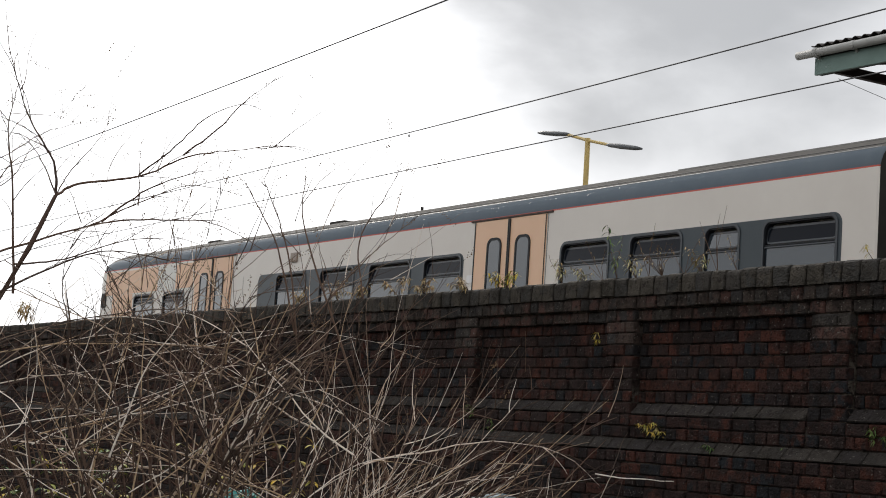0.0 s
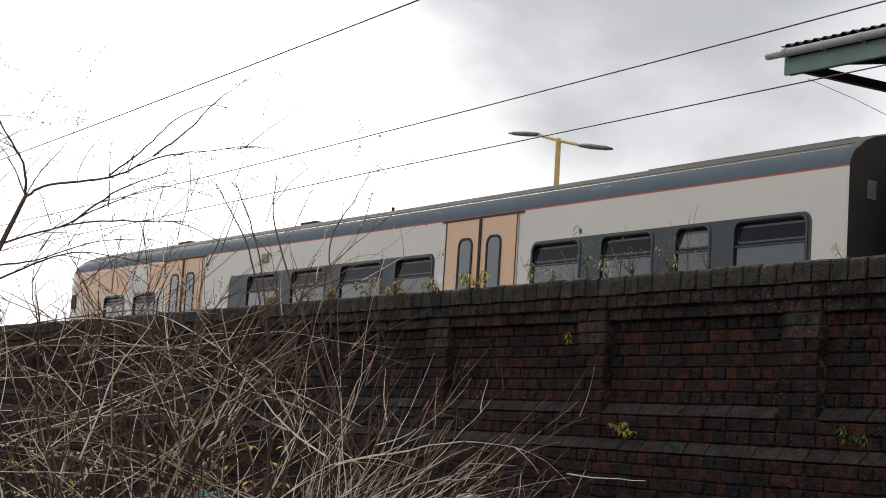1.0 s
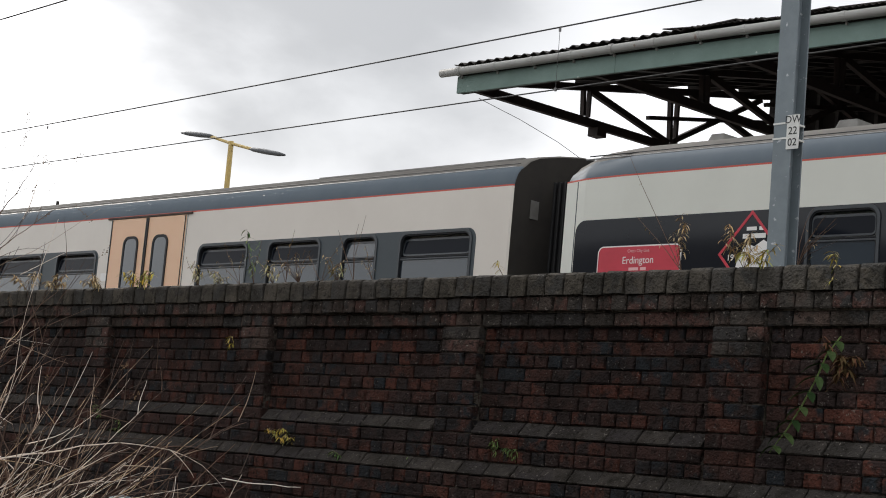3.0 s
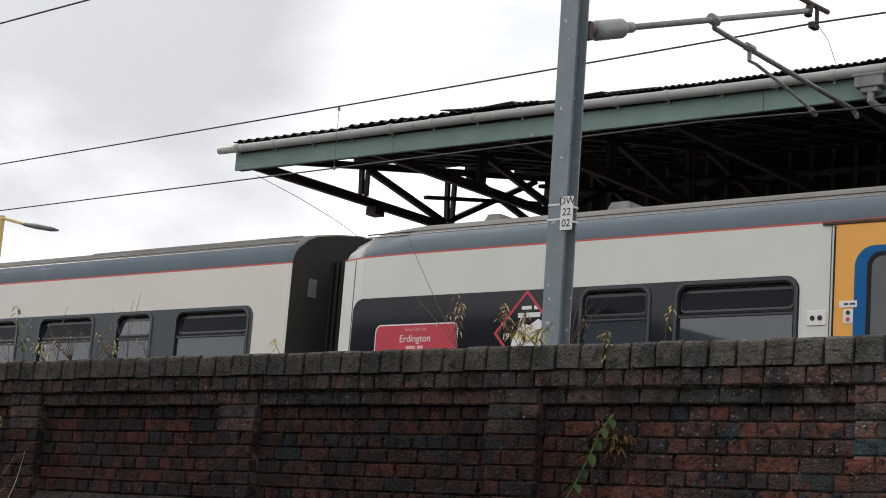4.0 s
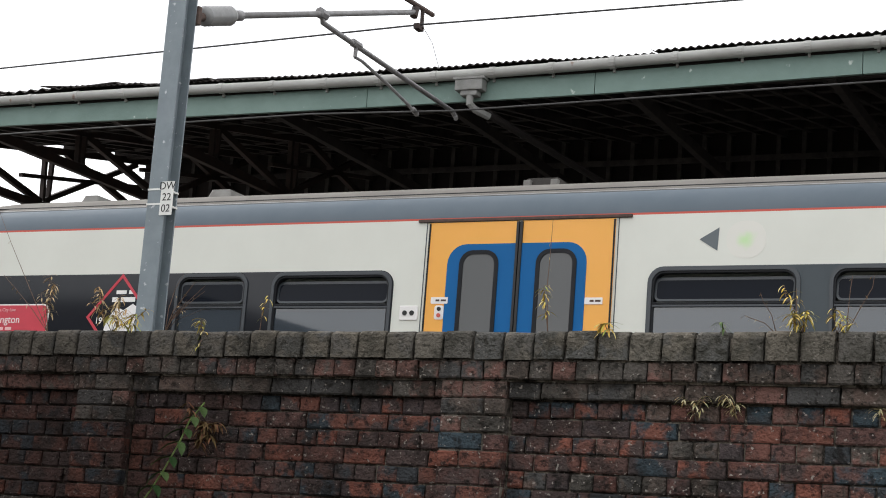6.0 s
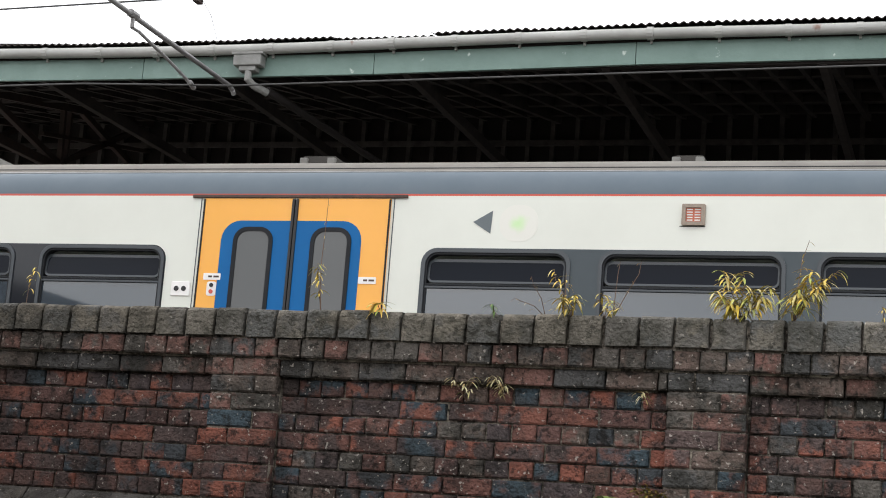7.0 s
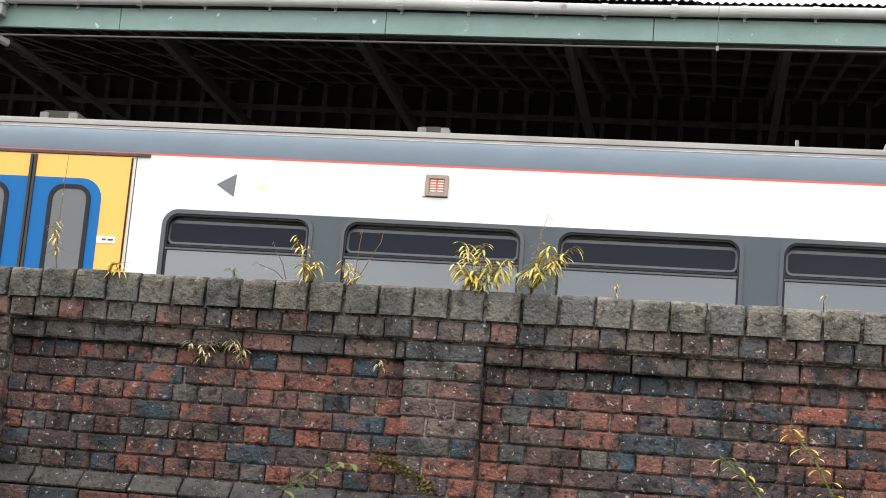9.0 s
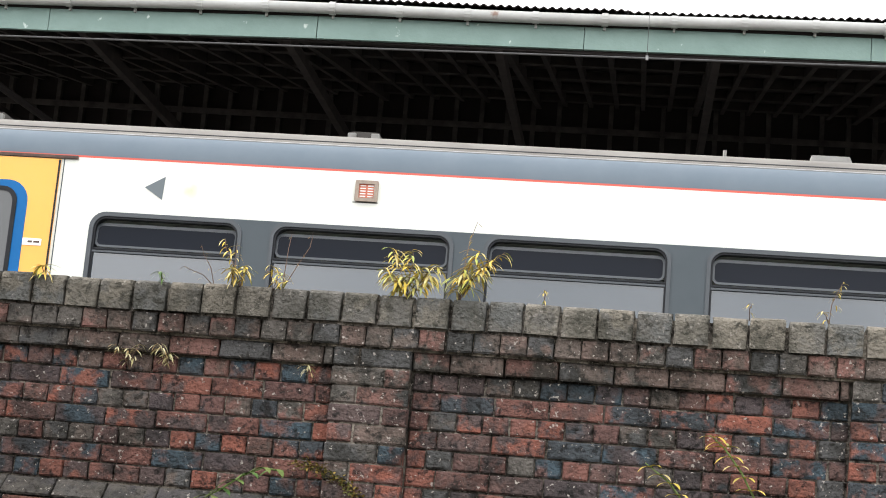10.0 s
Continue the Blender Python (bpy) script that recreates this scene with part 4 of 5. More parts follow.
for pts_, r_ in (([(0, 2.03, 5.03), (0, 2.13, 5.03)], 0.05), ([(0, 2.72, 4.97), (0, 2.72, 4.84)], 0.02), ([(0, 2.66, 4.96), (0, 2.78, 4.96)], 0.04), ([(0, 4.78, 4.93), (0, 4.86, 4.90), (0.03, 4.82, 4.86)], 0.025)):
    part("clamp", tube(bmesh.new(), pts_, r_, 8), M_GALV2, canti)
bm = bmesh.new()
tube(bm, [(0, 2.72, 4.84), (0, 2.85, 4.845), (0, 3.4, 4.78), (0, 3.85, 4.71), (0.02, 3.92, 4.66)], 0.016, 8)
tube(bm, [(0.02, 3.88, 4.69), (0.02, 3.98, 4.66)], 0.025, 8)
part("steady_arm", bm, M_GALV2, canti)


def wire(name, label, pts, r, parent=None):
    bm = bmesh.new()
    tube(bm, pts, r, 6)
    ob = part(name, bm, M_WIRE, parent)
    if not parent:
        tagged(ob, label, "wire")
    return ob


def sag(x0, x1, z0, z1, y0, y1, drop, n=24):
    return [(x0 + (x1 - x0) * k / n, y0 + (y1 - y0) * k / n, EYE + z0 + (z1 - z0) * k / n - drop * 4 * (k / n) * (1 - k / n)) for k in range(n + 1)]


wire("catenary_wire", "thin dark catenary wire above the train", sag(-56, -7.54, 5.62, 5.55, 14.4, 14.4, 0.17) + sag(-7.53, 36, 5.55, 5.50, 14.4, 14.4, 0.15)[1:], 0.0095)
wire("contact_wire", "thin dark contact wire over the track", sag(-60, -25, 4.82, 4.776, 14.4, 14.4, 0.0, 4) + sag(-25, -8.7, 4.776, 4.715, 14.4, 14.4, 0.0, 8)[1:] + sag(-8.7, -7.1, 4.715, 4.648, 14.4, 14.4, 0.0, 4)[1:] + sag(-7.1, 36, 4.648, 4.62, 14.4, 14.4, -0.02)[1:], 0.0085)
wire("return_wire", "dark return wire strung from the mast", sag(-52, -7.6, 5.28, 5.62, 10.42, 10.42, 0.15) + sag(-7.6, 40, 5.62, 5.5, 10.42, 10.42, 0.2)[1:], 0.010)
for x, top, low in ((-25.05, 5.37, 4.78), (-13.68, 5.455, 4.74), (-0.32, 5.42, 4.66)):
    wire("dropper", "thin dropper between catenary and contact wire", [(x, 14.4, EYE + top), (x, 14.4, EYE + low)], 0.003)
    for z in (top, low):
        bm = bmesh.new()
        box(bm, x - 0.012, x + 0.012, 14.388, 14.412, EYE + z - 0.025, EYE + z + 0.016, 0.003)
        tagged(part("wire_clip", bm, M_GALV2, None), "small metal clip on an overhead wire", "clip")
wire("dropper", "thin slanting wire below the cantilever end", [(-7.5, 14.4, EYE + 5.52), (-7.40, 14.42, EYE + 5.36), (-7.32, 14.45, EYE + 5.10)], 0.003)
wire("canopy_cable", "thin slack cable below the canopy corner", [(-16.4, 15.8, EYE + 5.23), (-15.6, 15.8, EYE + 4.86), (-14.9, 15.8, EYE + 4.5), (-14.4, 15.8, EYE + 4.2)], 0.004)

# ---- platform lamp ----
lamp = thing("platform_lamp", "yellow platform lamp post with two dark lantern heads", "street lamp", pose(-26.3, 19.0, EYE))
bm = bmesh.new()
tube(bm, [(0, 0, 0.9), (0, 0, 6.17)], [0.07, 0.05], 12)
part("post", bm, M_LAMPPOST, lamp)
for s in (-1, 1):
    bm = bmesh.new()
    a, b = Vector((0, 0, 6.13)), Vector((s * 0.72, 0, 6.13 - s * 0.18 + (0.03 if s < 0 else 0)))
    tube(bm, [a, b], 0.03, 8)
    arm = part("arm", bm, M_LAMPPOST, lamp)
    bm = bmesh.new()
    e = Vector((s * 1.66, 0, 6.13 - s * 0.36))
    dirv = (e - b)
    pts_ = [b - dirv * 0.12, b, b + dirv * 0.35, b + dirv * 0.8, e]
    tube(bm, pts_, [0.02, 0.04, 0.05, 0.042, 0.02], 12)
    for v in bm.verts:
        v.co.y *= 1.3
    part("lantern", bm, M_LAMPHEAD, arm, "flat dark grey lantern", True)


# ---- bare shrub by the wall ----
def plant_material(name, colours, rough=0.7, back=0.0):
    m = bpy.data.materials.new(name)
    m.use_nodes = True
    n, l = m.node_tree.nodes, m.node_tree.links
    b = n["Principled BSDF"]
    b.inputs["Roughness"].default_value = rough
    b.inputs["Specular IOR Level"].default_value = 0.12
    geo = n.new("ShaderNodeNewGeometry")
    r = n.new("ShaderNodeValToRGB")
    for k, c in enumerate(colours):
        p = k / len(colours)
        e = r.color_ramp.elements[0] if k == 0 else r.color_ramp.elements.new(p)
        e.position, e.color = p, (*c, 1)
    r.color_ramp.elements.remove(r.color_ramp.elements[-1])
    r.color_ramp.interpolation = "CONSTANT" if len(colours) > 6 else "LINEAR"
    l.new(geo.outputs["Random Per Island"], r.inputs["Fac"])
    a = n.new("ShaderNodeTexNoise")
    a.inputs["Scale"].default_value, a.inputs["Detail"].default_value = 30, 4
    l.new(geo.outputs["Position"], a.inputs["Vector"])
    hs = n.new("ShaderNodeHueSaturation")
    mr = n.new("ShaderNodeMapRange")
    mr.inputs["To Min"].default_value, mr.inputs["To Max"].default_value = 0.6, 1.4
    l.new(a.outputs["Fac"], mr.inputs["Value"])
    l.new(mr.outputs["Result"], hs.inputs["Value"])
    l.new(r.outputs["Color"], hs.inputs["Color"])
    l.new(hs.outputs["Color"], b.inputs["Base Color"])
    return m


# stem colours hold the light: pale where sunlit, dark where silhouetted
M_STEM = plant_material("stem_tan", [(0.06, 0.04, 0.03), (0.48, 0.36, 0.27), (0.82, 0.72, 0.62), (0.05, 0.035, 0.028), (0.84, 0.75, 0.66), (0.50, 0.36, 0.23), (0.07, 0.05, 0.04), (0.30, 0.22, 0.16), (0.76, 0.64, 0.54), (0.10, 0.07, 0.055), (0.10, 0.07, 0.055)])
M_STEMDK = plant_material("stem_dark", [(0.05, 0.035, 0.028), (0.10, 0.065, 0.05), (0.14, 0.09, 0.065)])
M_SEED = plant_material("seed_brown", [(0.10, 0.06, 0.035), (0.18, 0.12, 0.07)])
M_LEAFY = plant_material("leaf_yellow", [(0.42, 0.37, 0.08), (0.58, 0.38, 0.05), (0.26, 0.30, 0.07), (0.62, 0.42, 0.10), (0.24, 0.28, 0.09), (0.48, 0.40, 0.17)], 0.55)
M_LEAFG = plant_material("leaf_green", [(0.05, 0.10, 0.03), (0.09, 0.15, 0.045), (0.15, 0.19, 0.06)], 0.5)
M_LEAFB = plant_material("leaf_brown", [(0.26, 0.15, 0.07), (0.42, 0.28, 0.13), (0.22, 0.18, 0.09), (0.5, 0.38, 0.22)], 0.7)
M_STRAW = plant_material("leaf_straw", [(0.42, 0.37, 0.20), (0.55, 0.50, 0.32), (0.30, 0.30, 0.14), (0.36, 0.26, 0.13)], 0.7)
M_LEAFDK = plant_material("leaf_dark_green", [(0.02, 0.045, 0.015), (0.035, 0.065, 0.02), (0.055, 0.085, 0.03)], 0.5)
M_FERN = plant_material("fern_rust", [(0.10, 0.045, 0.025), (0.17, 0.08, 0.045), (0.13, 0.09, 0.04)], 0.8)
M_MOSS = plant_material("moss", [(0.16, 0.12, 0.03), (0.22, 0.15, 0.04), (0.10, 0.10, 0.03)], 0.9)

rng = random.Random(23)


def stem_path(p, d, length, steps, wander, droop):
    """A stem that wanders a little and bends over."""
    p, d = Vector(p), Vector(d).normalized()
    out = [p.copy()]
    for k in range(steps):
        d = (d + Vector((rng.gauss(0, wander), rng.gauss(0, wander), rng.gauss(0, wander) - droop * (k + 1) / steps))).normalized()
        p = p + d * (length / steps)
        out.append(p.copy())
    return out


def leaf(bm, base, d, length, width, curl=0.5, mat=0):
    """A pointed, folded and curling leaf."""
    d = Vector(d).normalized()
    s = d.cross(Vector((0, 0, 1)))
    s = s.normalized() if s.length > 1e-3 else Vector((1, 0, 0))
    up = s.cross(d)
    prev = None
    p = Vector(base)
    for k, w in enumerate((0.15, 0.8, 1.0, 0.7, 0.05)):
        row = [bm.verts.new(p + s * (-w * width / 2) + up * (0.12 * width)), bm.verts.new(p), bm.verts.new(p + s * (w * width / 2) + up * (0.12 * width))]
        if prev:
            for a in (0, 1):
                f = bm.faces.new((prev[a], prev[a + 1], row[a + 1], row[a]))
                f.material_index = mat
        prev = row
        d = (d + Vector((0, 0, -curl * 0.35)) + s * rng.uniform(-0.08, 0.08)).normalized()
        p = p + d * (length / 4)


def seed_head(bm, p, d, length):
    d = Vector(d).normalized()
    for k in range(int(length / 0.006)):
        q = Vector(p) + d * (k * 0.006) + Vector([rng.gauss(0, 0.007) for _ in range(3)])
        r = rng.uniform(0.003, 0.006)
        vs = [bm.verts.new(q + Vector(v) * r) for v in ((1, 0, 0), (-0.5, 0.8, 0), (-0.5, -0.8, 0), (0, 0, 1.3))]
        for f in ((0, 1, 3), (1, 2, 3), (2, 0, 3), (0, 2, 1)):
            bm.faces.new([vs[i] for i in f])


shrub = thing("bare_shrub", "leafless tangled shrub with tan stems and dry seed heads", "shrub", Matrix())
stems, twigs, seeds = bmesh.new(), bmesh.new(), bmesh.new()


def shoot(base, d, length, r, droop, twig=0.5, heads=0.0, bm=None, wander=0.05):
    path = stem_path(base, d, length, 14, wander, droop)
    n = len(path)
    tube(bm or stems, path, [r * 0.74 * (1 - 0.86 * k / (n - 1)) for k in range(n)], 5, False)
    for k in range(3, n - 1):
        if rng.random() < twig * 1.5:
            dd = (path[k + 1] - path[k]).normalized() + Vector((rng.gauss(0, 0.4), rng.gauss(0, 0.5), rng.gauss(0.15, 0.4)))
            tp = stem_path(path[k], dd, rng.uniform(0.12, 0.45) * (0.6 + length * 0.3), 6, 0.07, droop * 0.6)
            tube(twigs if bm or rng.random() < 0.35 else stems, tp, [r * 0.46 * (1 - 0.6 * j / 6) for j in range(7)], 4, False)
            if rng.random() < heads:
                seed_head(seeds, tp[-1], tp[-1] - tp[-2], rng.uniform(0.06, 0.14))
    if rng.random() < heads:
        seed_head(seeds, path[-1], path[-1] - path[-2], rng.uniform(0.08, 0.18))


# the shrub spreads across the line of sight to the far carriage
HEART, ACROSS, AWAY = Vector((-8.1, 3.94, 0)), Vector((0.437, 0.899, 0)), Vector((-0.899, 0.437, 0))

LIMB = [HEART + ACROSS * s_ + Vector((0, 0, z_)) for s_, z_ in ((-1.75, 0.0), (-1.62, 1.5), (-1.45, 2.18), (-1.28, 2.54), (-1.17, 2.82))]
roots = bmesh.new()


def spray(count, s, h, angle, length, r, droop, twig, heads, bm=None, wander=0.085, deep=0.45):
    """Shoots from a stretch s across and h high, at a lean in degrees drawn from (low, high, usual)."""
    for k in range(count):
        b = HEART + ACROSS * rng.uniform(*s) + AWAY * rng.uniform(-deep, deep) + Vector((0, 0, rng.uniform(*h)))
        a = radians(rng.triangular(*angle))
        d = ACROSS * math.cos(a) + AWAY * rng.gauss(0, 0.25) + Vector((0, 0, math.sin(a)))
        foot = HEART + (b - HEART) * 0.4 + Vector((rng.gauss(0, 0.1), rng.gauss(0, 0.1), 0))
        foot.z = -0.02
        tube(roots, [foot, foot.lerp(b, 0.5) - d * 0.08, b], 0.0042, 4, False)
        shoot(b, d, rng.uniform(*length), rng.uniform(*r), rng.uniform(*droop), twig, heads, bm, wander)


# the dense fan that leans out along the wall
spray(62, (0.05, 0.7), (0.75, 1.3), (12, 115, 50), (0.55, 1.30), (0.0042, 0.0075), (-0.10, 0.10), 0.3, 0.03)
spray(28, (0.35, 0.85), (0.8, 1.25), (6, 55, 28), (0.9, 1.5), (0.005, 0.008), (-0.10, 0.05), 0.4, 0.05)
# crossing stems in the middle, at every lean
spray(84, (-1.7, 0.5), (0.7, 1.7), (5, 175, 85), (0.7, 1.6), (0.0040, 0.0075), (-0.14, 0.18), 0.36, 0.05, None, 0.10)
# long stems that sweep across
spray(36, (-2.0, -0.6), (1.0, 2.15), (2, 55, 26), (0.9, 2.1), (0.0040, 0.0068), (-0.08, 0.12), 0.3, 0.05, None, 0.08)
spray(18, (-0.4, 0.6), (1.1, 1.9), (125, 175, 155), (0.8, 1.9), (0.005, 0.008), (-0.04, 0.12), 0.28, 0.05)
# stout old stems in a leaning bundle
spray(11, (-0.56, -0.34), (0.9, 1.2), (55, 72, 63), (1.1, 1.5), (0.009, 0.014), (0.0, 0.04), 0.4, 0.1, None, 0.03, 0.15)
spray(5, (-1.0, -0.8), (0.9, 1.2), (80, 98, 88), (1.1, 1.4), (0.009, 0.012), (0.0, 0.04), 0.4, 0.1, None, 0.03, 0.15)
# upright and leaning shoots over the wall top
spray(18, (-0.9, 0.85), (1.4, 1.9), (50, 130, 80), (0.6, 1.3), (0.004, 0.0062), (-0.08, 0.08), 0.55, 0.3, twigs, 0.06)
# the tall side, silhouette-dark in its colour: a forked limb with long bending branches
tall = bmesh.new()
tube(tall, LIMB, [0.024, 0.019, 0.016, 0.014, 0.011], 7, False)


def bough(points, r, deep=0.0, twig=0.5, heads=0.6):
    """A curving branch through a few places across and up, with twigs and dry seed heads."""
    ctl = [HEART + ACROSS * u + AWAY * (deep * k / len(points)) + Vector((0, 0, z)) for k, (u, z) in enumerate(points)]
    ctl = [ctl[0] * 2 - ctl[1]] + ctl + [ctl[-1] * 2 - ctl[-2]]
    path = []
    for a, b, c_, d in zip(ctl, ctl[1:], ctl[2:], ctl[3:]):
        for k in range(6):
            f = k / 6
            path.append(0.5 * (2 * b + (c_ - a) * f + (2 * a - 5 * b + 4 * c_ - d) * f * f + (3 * b - a - 3 * c_ + d) * f ** 3) + Vector([rng.gauss(0, 0.002) for _ in range(3)]))
    path.append(ctl[-2])
    n = len(path)
    tube(tall, path, [r * (1 - 0.78 * k / (n - 1)) for k in range(n)], 6, False)
    for k in range(4, n - 1):
        if rng.random() < twig * 0.75:
            dd = (path[k + 1] - path[k]).normalized() + Vector((rng.gauss(0, 0.3), rng.gauss(0, 0.45), rng.gauss(0.2, 0.5)))
            tp = stem_path(path[k], dd, rng.uniform(0.10, 0.42), 7, 0.10, 0.10)
            tube(tall, tp, [r * 0.34 * (1 - 0.6 * j / 7) for j in range(8)], 4, False)
            if rng.random() < heads:
                seed_head(seeds, tp[-1], (tp[-1] - tp[-2]) + Vector((0, 0, -0.02)), rng.uniform(0.05, 0.13))
    if rng.random() < heads + 0.2:
        seed_head(seeds, path[-3], path[-1] - path[-3], rng.uniform(0.08, 0.15))


FORK = (-1.17, 2.82)
bough((FORK, (-1.06, 2.89), (-0.76, 2.96), (-0.52, 3.08), (-0.32, 3.13), (-0.03, 3.18)), 0.0085, 0.1, 0.35, 0.2)
bough(((-0.76, 2.96), (-0.61, 3.10), (-0.45, 3.28), (-0.28, 3.38), (-0.12, 3.37)), 0.0055, 0.1, 0.3)
bough(((-0.54, 3.08), (-0.37, 3.23), (-0.25, 3.37), (-0.09, 3.51)), 0.0055, -0.1, 0.4)
bough((FORK, (-1.20, 3.0), (-1.36, 3.25), (-1.49, 3.61)), 0.0085, 0.1, 0.9)
bough((FORK, (-1.27, 3.02), (-1.40, 3.14)), 0.005, -0.1, 0.8)
bough((FORK, (-1.10, 2.96), (-0.98, 3.12), (-0.93, 3.24)), 0.004, 0.0, 0.5)
bough(((-1.48, 2.49), (-1.26, 2.58), (-0.90, 2.71), (-0.58, 2.75), (-0.35, 2.75), (-0.08, 2.63)), 0.0075, 0.2, 0.6)
bough(((-0.93, 2.70), (-0.74, 2.86), (-0.54, 2.96), (-0.36, 3.01)), 0.006, -0.1, 0.6)
bough(((-0.98, 2.68), (-0.78, 2.80), (-0.50, 2.93), (-0.20, 2.90)), 0.005, 0.1, 0.6)
bough(((-1.34, 2.30), (-1.39, 2.85), (-1.44, 3.14), (-1.41, 3.38)), 0.008, 0.0, 1.0)
bough(((-0.75, 2.80), (-0.755, 2.95), (-0.76, 3.12)), 0.0045, 0.0, 0.2)
bough(((0.67, 1.39), (0.33, 2.19), (0.11, 2.76), (0.10, 3.06)), 0.009, 0.1, 0.3, 0.3)
bough(((0.10, 2.20), (-0.02, 2.63), (-0.16, 2.89), (-0.21, 2.97)), 0.006, 0.1, 0.4)
bough(((0.12, 2.10), (0.05, 2.55), (-0.06, 2.85), (-0.13, 3.0)), 0.006, -0.1, 0.5)
bough(((0.44, 2.40), (0.40, 2.70), (0.52, 2.95), (0.60, 3.12)), 0.005, 0.1, 0.6)
bough(((0.20, 2.30), (0.45, 2.62), (0.70, 2.86)), 0.0045, 0.1, 0.6)
bough(((-1.6, 2.2), (-1.52, 2.7), (-1.42, 2.95), (-1.25, 3.08)), 0.006, 0.0, 1.0)
bough(((-1.6, 2.9), (-1.45, 3.0), (-1.22, 3.16), (-0.93, 3.24)), 0.004, 0.0, 0.7)
bough(((-1.6, 2.75), (-1.40, 2.9), (-1.30, 3.1), (-1.05, 3.45)), 0.004, 0.1, 0.7)
bough(((-1.35, 2.45), (-1.10, 2.5), (-0.80, 2.62), (-0.5, 2.66)), 0.006, 0.1, 0.8)
bough(((-1.5, 2.25), (-1.15, 2.45), (-0.85, 2.55), (-0.45, 2.5)), 0.007, -0.1, 0.8)
tagged(part("root_stem_mass", roots, M_STEMDK, shrub, "dark lower stems"), kind="stuff")
tagged(part("stem_mass", stems, M_STEM, shrub, "pale tan bare stems"), kind="stuff")
tagged(part("tall_branch_mass", tall, M_STEMDK, shrub, "dark bare branches"), kind="stuff")
tagged(part("twig_mass", twigs, M_STEMDK, shrub), kind="stuff")
tagged(part("seed_mass", seeds, M_SEED, shrub, "dry brown seed heads"), kind="stuff")


# ---- weeds on the wall ----
def weed(name, label, x, z, shoots, mats=M_LEAFY, out=-0.02, group="weeds on the wall", category="plant"):
    """A weed rooted at x, z in the wall. shoots: (lean in x, rise, leaf length, leaves)."""
    t = thing(name, label, category, WALL @ pose(x, out, z), group)
    st, lv = bmesh.new(), bmesh.new()
    for lean, rise, size, count in shoots:
        tip = Vector((lean, rng.uniform(-0.05, 0.01), rise))
        path = [Vector((0, 0.03, -0.01)), tip * 0.35 + Vector((rng.gauss(0, 0.008), 0, 0.01)), tip * 0.7 + Vector((rng.gauss(0, 0.01), 0, 0.01)), tip]
        tube(st, path, [0.0022, 0.0019, 0.0015, 0.001], 5, False)
        count = int(count * 1.8)
        for k in range(count):
            f = 0.35 + 0.65 * (k + rng.random()) / count
            p = path[0].lerp(path[3], f) if f < 0.5 else path[1].lerp(path[3], (f - 0.35) / 0.65)
            a = rng.uniform(0, math.tau)
            leaf(lv, p, (math.cos(a), math.sin(a) * 0.7 - 0.2, rng.uniform(-0.1, 0.6)), size * rng.uniform(0.6, 1.3), size * 0.15, rng.uniform(0.6, 1.7))
    tagged(part("stalk", st, M_STEMDK, t), kind="stuff")
    tagged(part("foliage", lv, mats, t), kind="stuff")
    return t


TOP = 1.222
Y_ = "yellowing willow-leaved weed rooted in the brick coping"
G_ = "small green weed rooted in a brick joint"
B_ = "dry brown weed on the brick coping"
weed("coping_weed", Y_, -1.12, TOP, ((-0.09, 0.20, 0.075, 16), (0.0, 0.20, 0.075, 14), (-0.12, 0.11, 0.075, 12), (0.09, 0.09, 0.085, 18), (-0.03, 0.07, 0.085, 18), (0.13, 0.13, 0.075, 12), (-0.07, 0.09, 0.08, 12), (0.05, 0.12, 0.08, 14)), M_LEAFY)
weed("coping_weed", Y_, -0.91, TOP, ((0.08, 0.20, 0.075, 20), (0.13, 0.17, 0.075, 18), (0.02, 0.12, 0.075, 14), (0.06, 0.33, 0.03, 7), (0.18, 0.21, 0.065, 12), (0.10, 0.13, 0.08, 14), (-0.02, 0.09, 0.07, 10)), M_LEAFY)
weed("coping_weed", Y_, -1.86, TOP, ((-0.03, 0.07, 0.07, 14), (0.03, 0.08, 0.07, 12), (-0.09, 0.20, 0.055, 7), (-0.02, 0.175, 0.04, 6)), M_LEAFY)
weed("coping_weed", Y_, -1.72, TOP, ((0.0, 0.09, 0.06, 8), (0.05, 0.06, 0.06, 8), (0.1, 0.02, 0.05, 6)), M_LEAFY)
weed("dry_stalk", "thin reddish dry stalk on the brick coping", -1.68, TOP, ((0.03, 0.235, 0.02, 2), (0.13, 0.24, 0.03, 2)), M_LEAFB)
weed("dry_stalk", "thin grey dry stalk on the brick coping", -1.98, TOP, ((-0.06, 0.16, 0.02, 3), (-0.12, 0.06, 0.03, 3)), M_LEAFB)
weed("coping_weed", Y_, -0.545, TOP, ((0.0, 0.05, 0.03, 6),), M_LEAFY)
weed("coping_weed", Y_, 0.30, TOP, ((0.0, 0.05, 0.03, 6),), M_LEAFY)
weed("coping_weed", Y_, 0.62, TOP, ((0.05, 0.17, 0.035, 8), (-0.03, 0.04, 0.04, 6)), M_LEAFY)
weed("coping_weed", "thin weed with small yellow leaves on the coping", -3.05, TOP, ((0.0, 0.20, 0.05, 16), (0.02, 0.52, 0.02, 3)), M_LEAFY)
weed("coping_weed", G_, -2.75, TOP, ((0.0, 0.03, 0.07, 12),), M_LEAFY)
weed("coping_weed", G_, -2.2, TOP, ((0.0, 0.03, 0.05, 8),), M_LEAFG)
